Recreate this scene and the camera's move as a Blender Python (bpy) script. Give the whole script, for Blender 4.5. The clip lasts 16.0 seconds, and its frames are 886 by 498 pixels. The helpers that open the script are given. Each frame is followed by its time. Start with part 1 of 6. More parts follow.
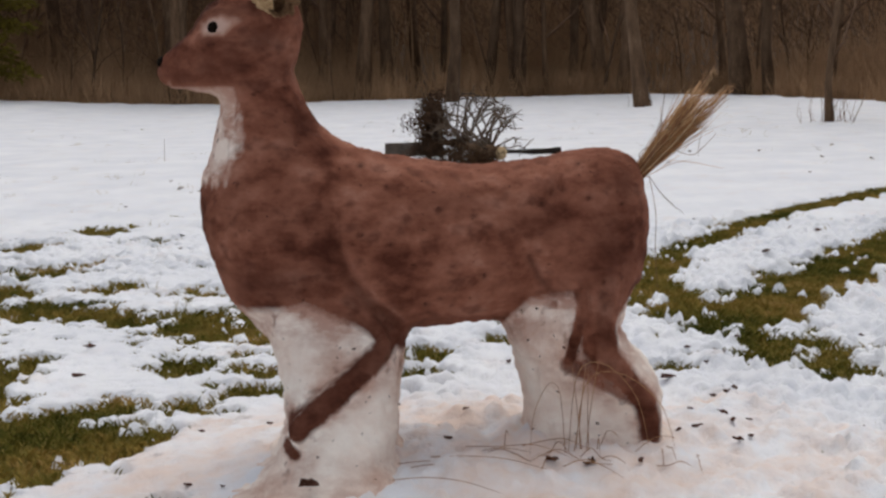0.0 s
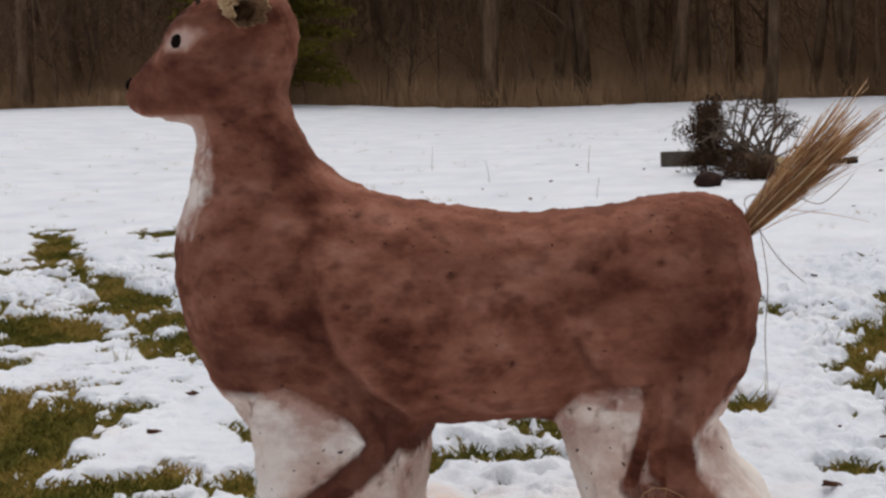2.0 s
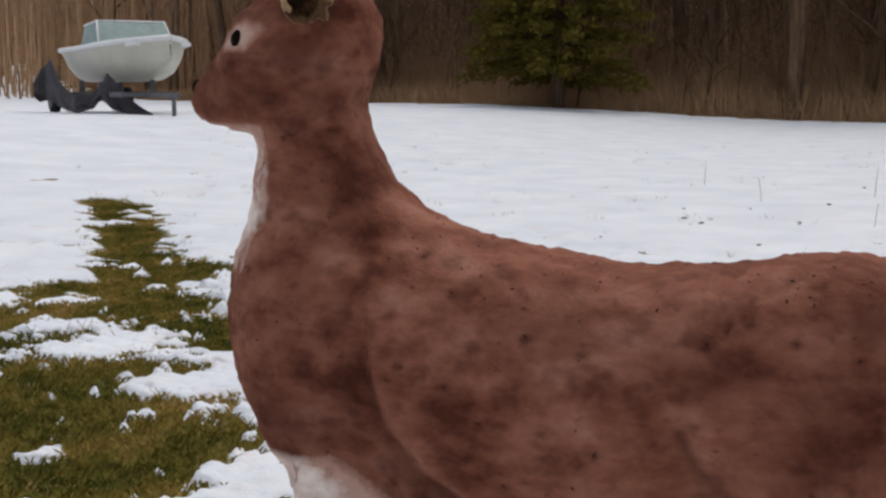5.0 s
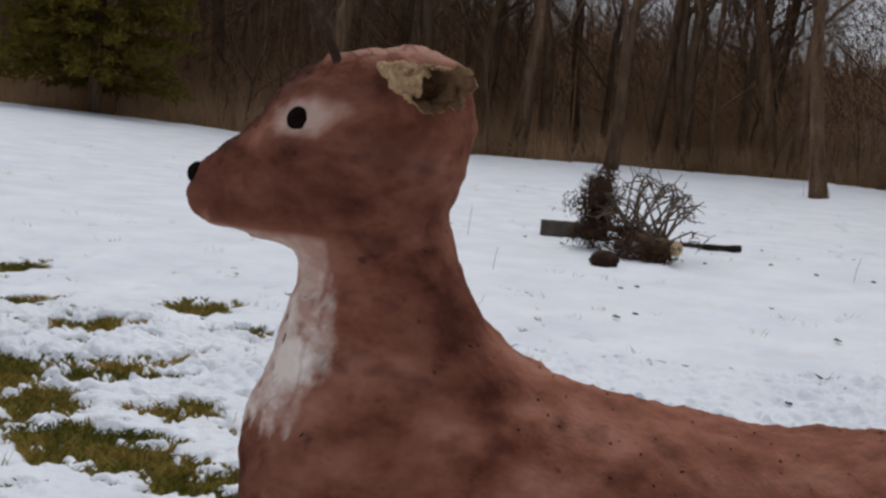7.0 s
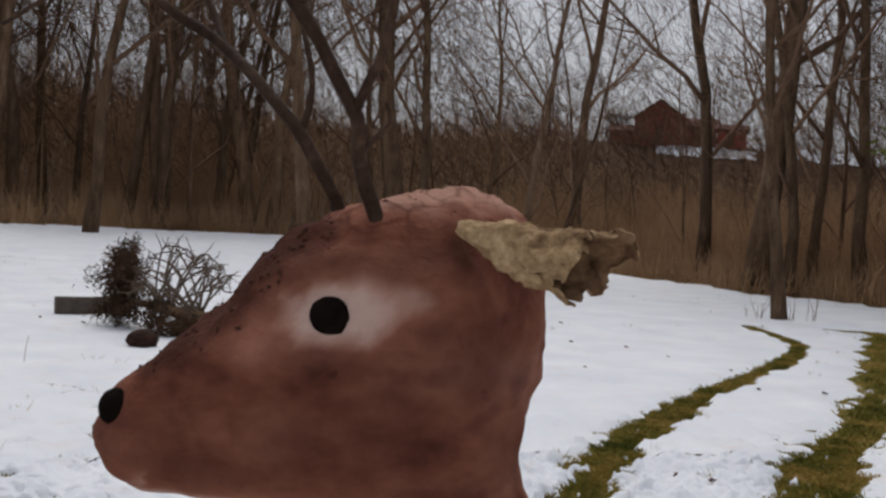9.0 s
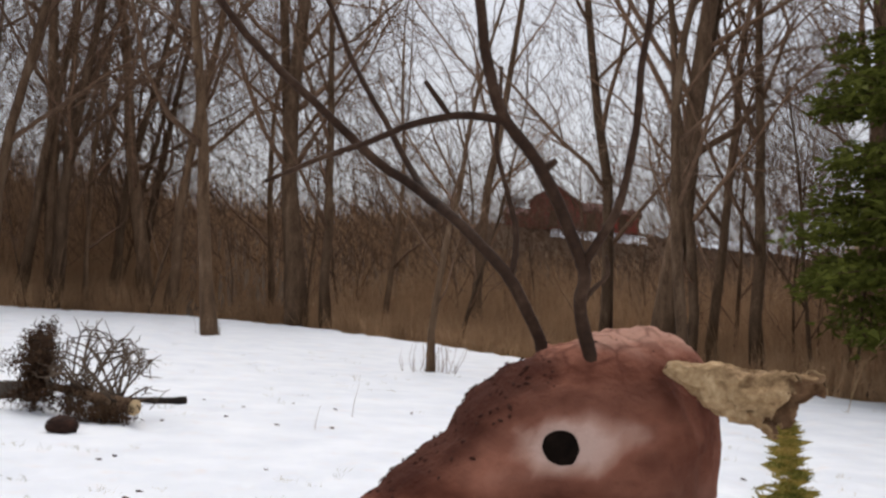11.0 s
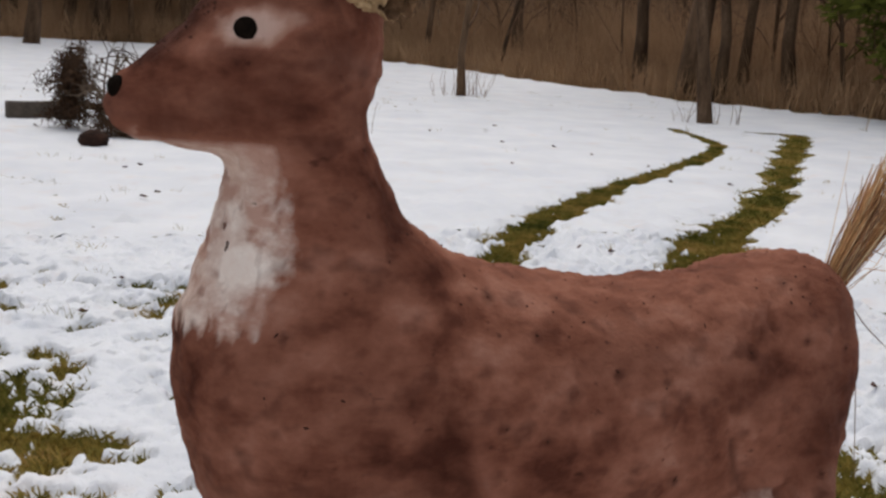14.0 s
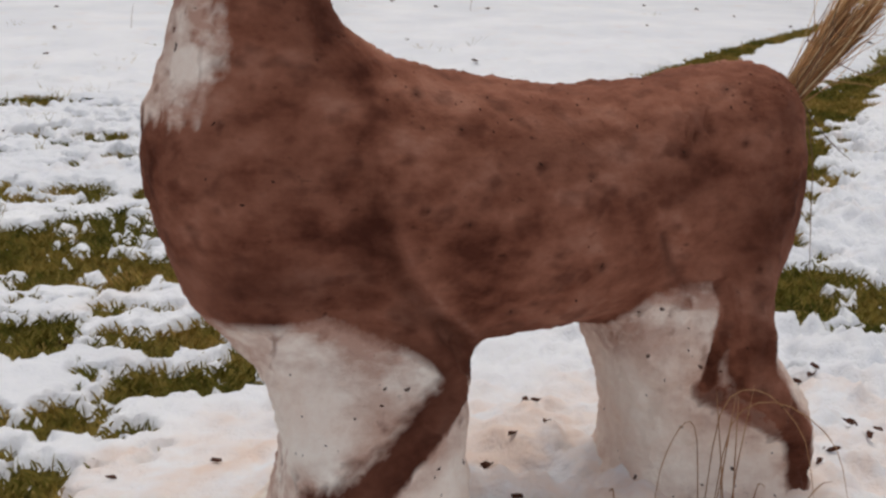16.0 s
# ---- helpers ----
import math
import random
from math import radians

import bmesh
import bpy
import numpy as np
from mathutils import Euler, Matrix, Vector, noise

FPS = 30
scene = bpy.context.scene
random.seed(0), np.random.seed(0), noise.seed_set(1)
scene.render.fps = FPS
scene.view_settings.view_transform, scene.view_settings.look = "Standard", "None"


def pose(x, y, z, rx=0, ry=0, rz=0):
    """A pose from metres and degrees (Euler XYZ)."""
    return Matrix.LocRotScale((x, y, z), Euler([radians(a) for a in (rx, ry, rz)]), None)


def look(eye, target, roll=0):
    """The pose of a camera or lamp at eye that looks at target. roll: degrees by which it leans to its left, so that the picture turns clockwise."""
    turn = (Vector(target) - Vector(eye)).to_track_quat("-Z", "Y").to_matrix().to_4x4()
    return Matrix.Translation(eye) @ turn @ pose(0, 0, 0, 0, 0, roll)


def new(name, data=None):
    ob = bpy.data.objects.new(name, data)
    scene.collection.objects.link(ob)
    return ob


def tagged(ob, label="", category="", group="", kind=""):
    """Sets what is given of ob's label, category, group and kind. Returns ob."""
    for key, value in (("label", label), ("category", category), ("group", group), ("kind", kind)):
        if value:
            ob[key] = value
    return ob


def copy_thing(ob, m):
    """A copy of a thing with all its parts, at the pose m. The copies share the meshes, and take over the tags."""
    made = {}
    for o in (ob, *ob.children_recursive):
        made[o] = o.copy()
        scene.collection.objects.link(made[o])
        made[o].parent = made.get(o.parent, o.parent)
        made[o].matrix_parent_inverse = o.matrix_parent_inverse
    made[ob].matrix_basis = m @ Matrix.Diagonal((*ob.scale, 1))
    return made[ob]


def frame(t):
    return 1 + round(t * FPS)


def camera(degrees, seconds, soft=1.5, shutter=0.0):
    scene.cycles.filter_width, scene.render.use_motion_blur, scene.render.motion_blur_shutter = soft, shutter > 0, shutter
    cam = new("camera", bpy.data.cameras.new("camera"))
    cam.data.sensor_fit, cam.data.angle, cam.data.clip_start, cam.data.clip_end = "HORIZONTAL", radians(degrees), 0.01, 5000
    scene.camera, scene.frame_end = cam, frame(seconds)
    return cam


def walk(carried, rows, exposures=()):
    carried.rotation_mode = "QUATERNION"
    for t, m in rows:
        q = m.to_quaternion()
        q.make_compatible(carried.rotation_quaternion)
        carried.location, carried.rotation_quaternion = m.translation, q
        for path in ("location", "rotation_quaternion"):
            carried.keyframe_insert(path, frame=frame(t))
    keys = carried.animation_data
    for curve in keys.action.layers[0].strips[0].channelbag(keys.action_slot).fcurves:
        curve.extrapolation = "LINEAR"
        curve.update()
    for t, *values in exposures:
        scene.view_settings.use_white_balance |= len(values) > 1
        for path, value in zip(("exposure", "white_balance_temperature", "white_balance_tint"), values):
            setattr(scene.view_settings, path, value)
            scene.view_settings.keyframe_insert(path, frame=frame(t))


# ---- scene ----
cam = camera(38.2, 16.0, soft=2.6)
PATH = [
    (0, (-0.051, -3.944, 1.257), (-0.027, -1.965, 0.973), -1.4),
    (0.5, (0.077, -3.757, 1.279), (-0.006, -1.782, 0.977), -1.5),
    (1, (0.299, -3.446, 1.263), (0.074, -1.481, 0.965), -2.3),
    (1.5, (0.5, -3.173, 1.261), (0.134, -1.224, 1.001), -2.6),
    (2, (0.661, -2.939, 1.278), (0.176, -1.017, 1.011), -2.2),
    (2.5, (0.885, -2.757, 1.265), (0.265, -0.883, 0.941), -1.8),
    (3, (1.039, -2.606, 1.273), (0.288, -0.788, 0.91), -1.5),
    (3.5, (1.215, -2.465, 1.272), (0.312, -0.709, 0.956), -1.3),
    (3.7, (1.282, -2.380, 1.268), (0.312, -0.653, 0.988), -1.3),
    (5.8, (0.455, -2.257, 1.342), (-0.295, -0.42, 1.093), 2.8),
    (6, (0.34, -2.258, 1.363), (-0.317, -0.386, 1.115), 3.4),
    (6.5, (0.01, -2.195, 1.394), (-0.404, -0.252, 1.16), 3.9),
    (7, (-0.257, -1.984, 1.405), (-0.449, -0.004, 1.195), 4.4),
    (7.5, (-0.501, -1.759, 1.431), (-0.469, 0.234, 1.268), 5.0),
    (8, (-0.724, -1.581, 1.473), (-0.471, 0.4, 1.358), 5.6),
    (8.5, (-0.828, -1.376, 1.476), (-0.367, 0.569, 1.399), 4.2),
    (9, (-0.911, -1.252, 1.486), (-0.293, 0.648, 1.414), 3.0),
    (9.5, (-1.058, -1.213, 1.493), (-0.334, 0.651, 1.455), 3.1),
    (9.7, (-1.114, -1.218, 1.51), (-0.362, 0.635, 1.504), 3.5),
    (11.8, (-1.262, -1.394, 1.53), (-0.488, 0.449, 1.598), 3.7),
    (12, (-1.257, -1.453, 1.514), (-0.482, 0.391, 1.551), 4.0),
    (12.5, (-1.222, -1.616, 1.478), (-0.449, 0.228, 1.42), 4.2),
    (13, (-1.209, -1.787, 1.46), (-0.442, 0.053, 1.3), 3.7),
    (13.5, (-1.142, -1.963, 1.423), (-0.406, -0.122, 1.162), 3.7),
    (14, (-1.044, -2.036, 1.411), (-0.345, -0.196, 1.057), 3.0),
    (14.5, (-0.939, -2.071, 1.382), (-0.289, -0.227, 0.96), 2.6),
    (15, (-0.89, -2.156, 1.378), (-0.286, -0.31, 0.901), 2.3),
    (15.5, (-0.819, -2.27, 1.317), (-0.286, -0.406, 0.828), 2.3),
    (16, (-0.705, -2.409, 1.334), (-0.277, -0.534, 0.786), 1.2),
]
EXPOSURES = [(0, 0.05, 6500, 10), (2, 0.07, 6450, 10), (3.5, 0.07, 6400, 10), (6, 0.03, 6250, 10), (7, -0.12, 6150, 9), (9, -0.06, 6350, 10), (9.7, 0.08, 6400, 10),
             (12, 0.58, 6400, 10), (12.5, 0.44, 6400, 10), (13.5, 0.27, 6500, 10), (14.5, -0.02, 6550, 10), (16, 0.05, 6650, 10)]
walk(cam, [(t, look(eye, target, roll)) for t, eye, target, roll in PATH], EXPOSURES)

# ---- light ----
world = bpy.data.worlds.new("overcast_sky")
scene.world = world
world.use_nodes = True
wn = world.node_tree.nodes
sky = wn.new("ShaderNodeTexSky")
sky.sky_type = "NISHITA"
sky.sun_disc = False
sky.sun_elevation, sky.sun_rotation = radians(65), radians(17)
sky.air_density, sky.dust_density, sky.ozone_density = 0.8, 6.0, 1.0
wn["Background"].inputs["Strength"].default_value = 0.118
veil = wn.new("ShaderNodeMix")
veil.data_type = "RGBA"
veil.inputs[0].default_value = 0.72
veil.inputs[7].default_value = (5.1, 5.15, 5.4, 1)
world.node_tree.links.new(sky.outputs["Color"], veil.inputs[6])
world.node_tree.links.new(veil.outputs[2], wn["Background"].inputs["Color"])
sun = new("sun", bpy.data.lights.new("sun", "SUN"))
sun.data.energy, sun.data.angle, sun.data.color = 0.95, radians(45), (1.0, 0.95, 0.88)
sun.matrix_world = look((1.2, 4.0, 9.0), (0, 0, 0))


# ---- materials ----
def shader(name, rough=0.8):
    m = bpy.data.materials.new(name)
    m.use_nodes = True
    b = m.node_tree.nodes["Principled BSDF"]
    b.inputs["Roughness"].default_value = rough
    if rough >= 0.75:
        b.inputs["Specular IOR Level"].default_value = 0.15
    return m, m.node_tree.nodes, m.node_tree.links, b


def coords(nodes, links, scale=(1, 1, 1)):
    tc = nodes.new("ShaderNodeTexCoord")
    mp = nodes.new("ShaderNodeMapping")
    mp.inputs["Scale"].default_value = scale
    links.new(tc.outputs["Object"], mp.inputs["Vector"])
    return mp.outputs["Vector"]


def noise_tex(nodes, links, vec, scale, detail=4.0, rough=0.55):
    n = nodes.new("ShaderNodeTexNoise")
    n.inputs["Scale"].default_value, n.inputs["Detail"].default_value, n.inputs["Roughness"].default_value = scale, detail, rough
    links.new(vec, n.inputs["Vector"])
    return n.outputs["Fac"]


def ramp(nodes, links, fac, stops):
    r = nodes.new("ShaderNodeValToRGB")
    while len(r.color_ramp.elements) < len(stops):
        r.color_ramp.elements.new(0.5)
    for e, (p, c) in zip(r.color_ramp.elements, stops):
        e.position, e.color = p, (*c, 1)
    links.new(fac, r.inputs["Fac"])
    return r.outputs["Color"]


def mix(nodes, links, fac, a, b, mode="MIX"):
    n = nodes.new("ShaderNodeMix")
    n.data_type, n.blend_type = "RGBA", mode
    for sock, v in ((n.inputs[0], fac), (n.inputs[6], a), (n.inputs[7], b)):
        if isinstance(v, (int, float)):
            sock.default_value = v
        elif isinstance(v, tuple):
            sock.default_value = (*v, 1)
        else:
            links.new(v, sock)
    return n.outputs[2]


def bump(nodes, links, b, height, strength, distance):
    n = nodes.new("ShaderNodeBump")
    n.inputs["Strength"].default_value, n.inputs["Distance"].default_value = strength, distance
    links.new(height, n.inputs["Height"])
    links.new(n.outputs["Normal"], b.inputs["Normal"])


def attribute(nodes, name):
    n = nodes.new("ShaderNodeAttribute")
    n.attribute_name = name
    return n


def speckled(name, stops, scale, rough=0.85, bump_scale=0.0, bump_dist=0.01, stretch=(1, 1, 1), vary=0.0):
    """A surface whose colour wanders through the stops at two scales, with a fine relief."""
    m, nodes, links, b = shader(name, rough)
    v = coords(nodes, links, stretch)
    big = noise_tex(nodes, links, v, scale, 3)
    fine = noise_tex(nodes, links, v, scale * 7, 5, 0.65)
    col = ramp(nodes, links, mix(nodes, links, 0.45, big, fine), stops)
    if vary:
        info = nodes.new("ShaderNodeObjectInfo")
        dark = ramp(nodes, links, info.outputs["Random"], [(0, (1 - vary,) * 3), (1, (1 + vary * 0.4,) * 3)])
        col = mix(nodes, links, 1.0, col, dark, "MULTIPLY")
    links.new(col, b.inputs["Base Color"])
    if bump_scale:
        bump(nodes, links, b, noise_tex(nodes, links, v, bump_scale, 5, 0.6), 0.6, bump_dist)
    return m


def snow_material():
    m, nodes, links, b = shader("old_snow", 0.6)
    v = coords(nodes, links)
    stain = attribute(nodes, "stain").outputs["Fac"]
    base = ramp(nodes, links, noise_tex(nodes, links, v, 1.3, 5), [(0.3, (0.68, 0.71, 0.76)), (0.7, (0.81, 0.83, 0.86))])
    blotch = noise_tex(nodes, links, v, 5.0, 5, 0.6)
    amount = nodes.new("ShaderNodeMath")
    amount.operation, amount.use_clamp = "MULTIPLY", True
    links.new(stain, amount.inputs[0])
    links.new(ramp(nodes, links, blotch, [(0.36, (0.05,) * 3), (0.64, (1.0,) * 3)]), amount.inputs[1])
    links.new(mix(nodes, links, amount.outputs[0], base, (0.73, 0.595, 0.52)), b.inputs["Base Color"])
    b.inputs["Subsurface Weight"].default_value = 0.15
    b.inputs["Subsurface Radius"].default_value = (0.03, 0.03, 0.035)
    b.inputs["Subsurface Scale"].default_value = 0.3
    relief = mix(nodes, links, 0.5, noise_tex(nodes, links, v, 22, 6, 0.7), noise_tex(nodes, links, v, 90, 3, 0.6))
    bump(nodes, links, b, mix(nodes, links, 0.75, relief, noise_tex(nodes, links, v, 5.5, 5, 0.6)), 0.55, 0.05)
    return m


def sculpture_material():
    m, nodes, links, b = shader("dyed_packed_snow", 0.78)
    v = coords(nodes, links)
    dye = attribute(nodes, "dye").outputs["Fac"]
    deep = attribute(nodes, "deep").outputs["Fac"]
    blotch = noise_tex(nodes, links, v, 6.5, 4, 0.55)
    smear = noise_tex(nodes, links, coords(nodes, links, (0.7, 1, 1.3)), 11, 4, 0.6)
    fine = noise_tex(nodes, links, v, 60, 4, 0.7)
    brown = ramp(nodes, links, mix(nodes, links, 0.5, blotch, smear), [(0.36, (0.070, 0.021, 0.012)), (0.45, (0.178, 0.065, 0.039)), (0.54, (0.280, 0.116, 0.074)), (0.65, (0.395, 0.190, 0.133))])
    brown = mix(nodes, links, 0.14, brown, ramp(nodes, links, fine, [(0.3, (0.095, 0.028, 0.016)), (0.7, (0.22, 0.078, 0.048))]))
    dab = ramp(nodes, links, noise_tex(nodes, links, coords(nodes, links, (0.75, 1, 1.15)), 19, 2, 0.5), [(0.55, (0, 0, 0)), (0.72, (0.55,) * 3)])
    brown = mix(nodes, links, dab, brown, (0.055, 0.016, 0.010))
    brown = mix(nodes, links, ramp(nodes, links, noise_tex(nodes, links, coords(nodes, links, (0.7, 1, 1.0)), 38, 2, 0.6), [(0.68, (0, 0, 0)), (0.80, (0.75,) * 3)]), brown, (0.035, 0.011, 0.007))
    # deep: darker dye and dirt spots, plus painted crease and relief shade
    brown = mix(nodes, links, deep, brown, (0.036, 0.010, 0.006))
    flake = nodes.new("ShaderNodeTexVoronoi")
    flake.feature = "DISTANCE_TO_EDGE"
    flake.inputs["Scale"].default_value = 27
    warp = nodes.new("ShaderNodeMix")
    warp.data_type = "VECTOR"
    warp.inputs[0].default_value = 0.03
    wob = nodes.new("ShaderNodeTexNoise")
    wob.inputs["Scale"].default_value = 30
    links.new(v, wob.inputs["Vector"])
    links.new(v, warp.inputs[4])
    links.new(wob.outputs["Color"], warp.inputs[5])
    links.new(warp.outputs[1], flake.inputs["Vector"])
    seam = ramp(nodes, links, flake.outputs["Distance"], [(0.0, (0.6,) * 3), (0.05, (0.35,) * 3), (0.13, (0, 0, 0))])
    seam = mix(nodes, links, 1.0, seam, ramp(nodes, links, blotch, [(0.42, (0, 0, 0)), (0.55, (1, 1, 1))]), "MULTIPLY")
    crack = mix(nodes, links, 1.0, seam, attribute(nodes, "crack").outputs["Color"], "MULTIPLY")
    light = attribute(nodes, "pale").outputs["Fac"]
    # pale: lighter dye, plus painted top light and ridge highlights
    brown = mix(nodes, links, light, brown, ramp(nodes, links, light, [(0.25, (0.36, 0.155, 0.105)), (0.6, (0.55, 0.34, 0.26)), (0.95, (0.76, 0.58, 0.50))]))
    white = ramp(nodes, links, mix(nodes, links, 0.15, noise_tex(nodes, links, v, 3.5, 4, 0.55), fine), [(0.37, (0.66, 0.48, 0.39)), (0.46, (0.82, 0.69, 0.60)), (0.58, (0.91, 0.83, 0.745))])
    haze = mix(nodes, links, 1.0, attribute(nodes, "haze").outputs["Color"], ramp(nodes, links, smear, [(0.38, (0, 0, 0)), (0.60, (1, 1, 1))]), "MULTIPLY")
    white = mix(nodes, links, haze, white, (0.47, 0.28, 0.215))
    white = mix(nodes, links, ramp(nodes, links, noise_tex(nodes, links, v, 38, 1, 0.5), [(0.75, (0, 0, 0)), (0.77, (0.9,) * 3)]), white, (0.05, 0.025, 0.018))
    edge = nodes.new("ShaderNodeMath")
    edge.operation, edge.use_clamp = "MULTIPLY_ADD", True
    edge.inputs[1].default_value, edge.inputs[2].default_value = 1.3, -0.65
    links.new(mix(nodes, links, 0.5, smear, fine), edge.inputs[0])
    total = nodes.new("ShaderNodeMath")
    total.use_clamp = True
    links.new(dye, total.inputs[0])
    links.new(edge.outputs[0], total.inputs[1])
    sharp = ramp(nodes, links, total.outputs[0], [(0.22, (0, 0, 0)), (0.80, (1, 1, 1))])
    brown = mix(nodes, links, crack, brown, (0.060, 0.016, 0.010))
    links.new(mix(nodes, links, sharp, white, brown), b.inputs["Base Color"])
    b.inputs["Specular IOR Level"].default_value = 0.06
    pats = mix(nodes, links, 0.5, noise_tex(nodes, links, v, 34, 6, 0.65), noise_tex(nodes, links, coords(nodes, links, (0.55, 1, 1.35)), 15, 4, 0.55))
    bump(nodes, links, b, mix(nodes, links, 0.2, pats, noise_tex(nodes, links, v, 130, 3, 0.6)), 0.55, 0.036)
    return m


SNOW = snow_material()
DYED = sculpture_material()
def turf_material():
    m, nodes, links, b = shader("winter_turf", 0.95)
    v = coords(nodes, links)
    f = mix(nodes, links, 0.5, noise_tex(nodes, links, v, 5, 4), noise_tex(nodes, links, v, 45, 5, 0.7))
    grass = ramp(nodes, links, f, [(0.32, (0.062, 0.054, 0.010)), (0.5, (0.185, 0.148, 0.028)), (0.66, (0.34, 0.235, 0.072))])
    leaves = ramp(nodes, links, f, [(0.3, (0.030, 0.020, 0.013)), (0.6, (0.10, 0.062, 0.035))])
    links.new(mix(nodes, links, attribute(nodes, "litter").outputs["Fac"], grass, leaves), b.inputs["Base Color"])
    bump(nodes, links, b, noise_tex(nodes, links, v, 70, 5, 0.7), 0.8, 0.03)
    return m


TURF = turf_material()
BLADE = speckled("grass_blade", [(0.37, (0.056, 0.070, 0.011)), (0.47, (0.165, 0.145, 0.026)), (0.56, (0.33, 0.235, 0.056)), (0.66, (0.50, 0.33, 0.12))], 1.9, 0.9)
CRUMB = speckled("bark_crumb", [(0.3, (0.020, 0.008, 0.005)), (0.7, (0.070, 0.024, 0.014))], 40, 0.9)
BARK = speckled("bark", [(0.35, (0.062, 0.036, 0.020)), (0.55, (0.165, 0.102, 0.060)), (0.72, (0.30, 0.21, 0.14))], 5, 0.9, 18, 0.03, (1, 1, 0.25), 0.45)
TWIG = speckled("twig", [(0.3, (0.095, 0.055, 0.032)), (0.7, (0.27, 0.165, 0.105))], 6, 0.9, vary=0.4)
BRUSHWOOD = speckled("brushwood", [(0.3, (0.145, 0.086, 0.047)), (0.5, (0.38, 0.235, 0.130)), (0.7, (0.56, 0.37, 0.21))], 0.35, 0.95)
NEEDLE = speckled("evergreen_needle", [(0.3, (0.060, 0.047, 0.006)), (0.6, (0.145, 0.112, 0.014)), (0.8, (0.20, 0.155, 0.025))], 3, 0.8)
FRESHNEEDLE = speckled("green_needle", [(0.3, (0.058, 0.066, 0.011)), (0.6, (0.140, 0.148, 0.024)), (0.8, (0.21, 0.21, 0.04))], 3, 0.8)
STICK = speckled("antler_stick_bark", [(0.3, (0.015, 0.008, 0.005)), (0.5, (0.042, 0.022, 0.013)), (0.7, (0.10, 0.060, 0.038))], 14, 0.8, 60, 0.004)
LEAF = speckled("dried_leaf", [(0.34, (0.12, 0.062, 0.028)), (0.5, (0.36, 0.235, 0.12)), (0.64, (0.58, 0.42, 0.24))], 18, 0.75, 42, 0.016)
LEAFINNER = speckled("dried_leaf_inside", [(0.28, (0.05, 0.023, 0.011)), (0.5, (0.16, 0.088, 0.045)), (0.75, (0.34, 0.22, 0.12))], 18, 0.85, 70, 0.006)
STRAW = speckled("broom_straw", [(0.3, (0.14, 0.055, 0.02)), (0.5, (0.32, 0.16, 0.065)), (0.75, (0.55, 0.36, 0.19))], 12, 0.7)
def straw_material():
    """Dry straw, each stalk of its own tone from rust brown to pale tan."""
    m, nodes, links, b = shader("tail_straw", 0.65)
    geo = nodes.new("ShaderNodeNewGeometry")
    tone = ramp(nodes, links, geo.outputs["Random Per Island"], [(0.0, (0.20, 0.075, 0.024)), (0.4, (0.40, 0.185, 0.064)), (0.75, (0.56, 0.31, 0.125)), (1.0, (0.74, 0.55, 0.32))])
    grain = ramp(nodes, links, noise_tex(nodes, links, coords(nodes, links), 40, 4), [(0.3, (0.75,) * 3), (0.7, (1.1,) * 3)])
    links.new(mix(nodes, links, 1.0, tone, grain, "MULTIPLY"), b.inputs["Base Color"])
    return m


TAILSTRAW = straw_material()
COAL = speckled("dark_plug", [(0.3, (0.002, 0.0015, 0.001)), (0.62, (0.010, 0.006, 0.004)), (0.75, (0.045, 0.022, 0.014))], 60, 0.9, 90, 0.004)
COAL.node_tree.nodes["Principled BSDF"].inputs["Specular IOR Level"].default_value = 0.05
BLOCK = speckled("weathered_block", [(0.3, (0.045, 0.036, 0.028)), (0.6, (0.12, 0.098, 0.078)), (0.8, (0.22, 0.19, 0.16))], 8, 0.9, 40, 0.01)
REDWOOD = speckled("barn_red", [(0.3, (0.17, 0.048, 0.038)), (0.7, (0.28, 0.085, 0.066))], 0.6, 0.85, stretch=(3, 3, 0.4))


# ---- mesh helpers ----
def mesh(name, verts, faces, mat, parent=None, smooth=True, attrs=None):
    me = bpy.data.meshes.new(name)
    me.from_pydata([tuple(v) for v in verts] if not isinstance(verts, np.ndarray) else verts.tolist(), [], faces if isinstance(faces, list) else faces.tolist())
    if smooth:
        me.polygons.foreach_set("use_smooth", np.ones(len(me.polygons), dtype=bool))
    for key, values in (attrs or {}).items():
        me.attributes.new(key, "FLOAT", "POINT").data.foreach_set("value", np.asarray(values, dtype=np.float32))
    me.materials.append(mat)
    me.update()
    ob = new(name, me)
    ob.parent = parent
    return ob


def thing(name, m, label, category, group="", kind=""):
    ob = new(name)
    ob.matrix_world = m
    return tagged(ob, label, category, group, kind)


def part(name, bm, mat, parent, label="", smooth=True):
    me = bpy.data.meshes.new(name)
    bm.to_mesh(me)
    bm.free()
    if smooth:
        me.polygons.foreach_set("use_smooth", np.ones(len(me.polygons), dtype=bool))
    me.materials.append(mat)
    ob = new(name, me)
    ob.parent = parent
    return tagged(ob, label)


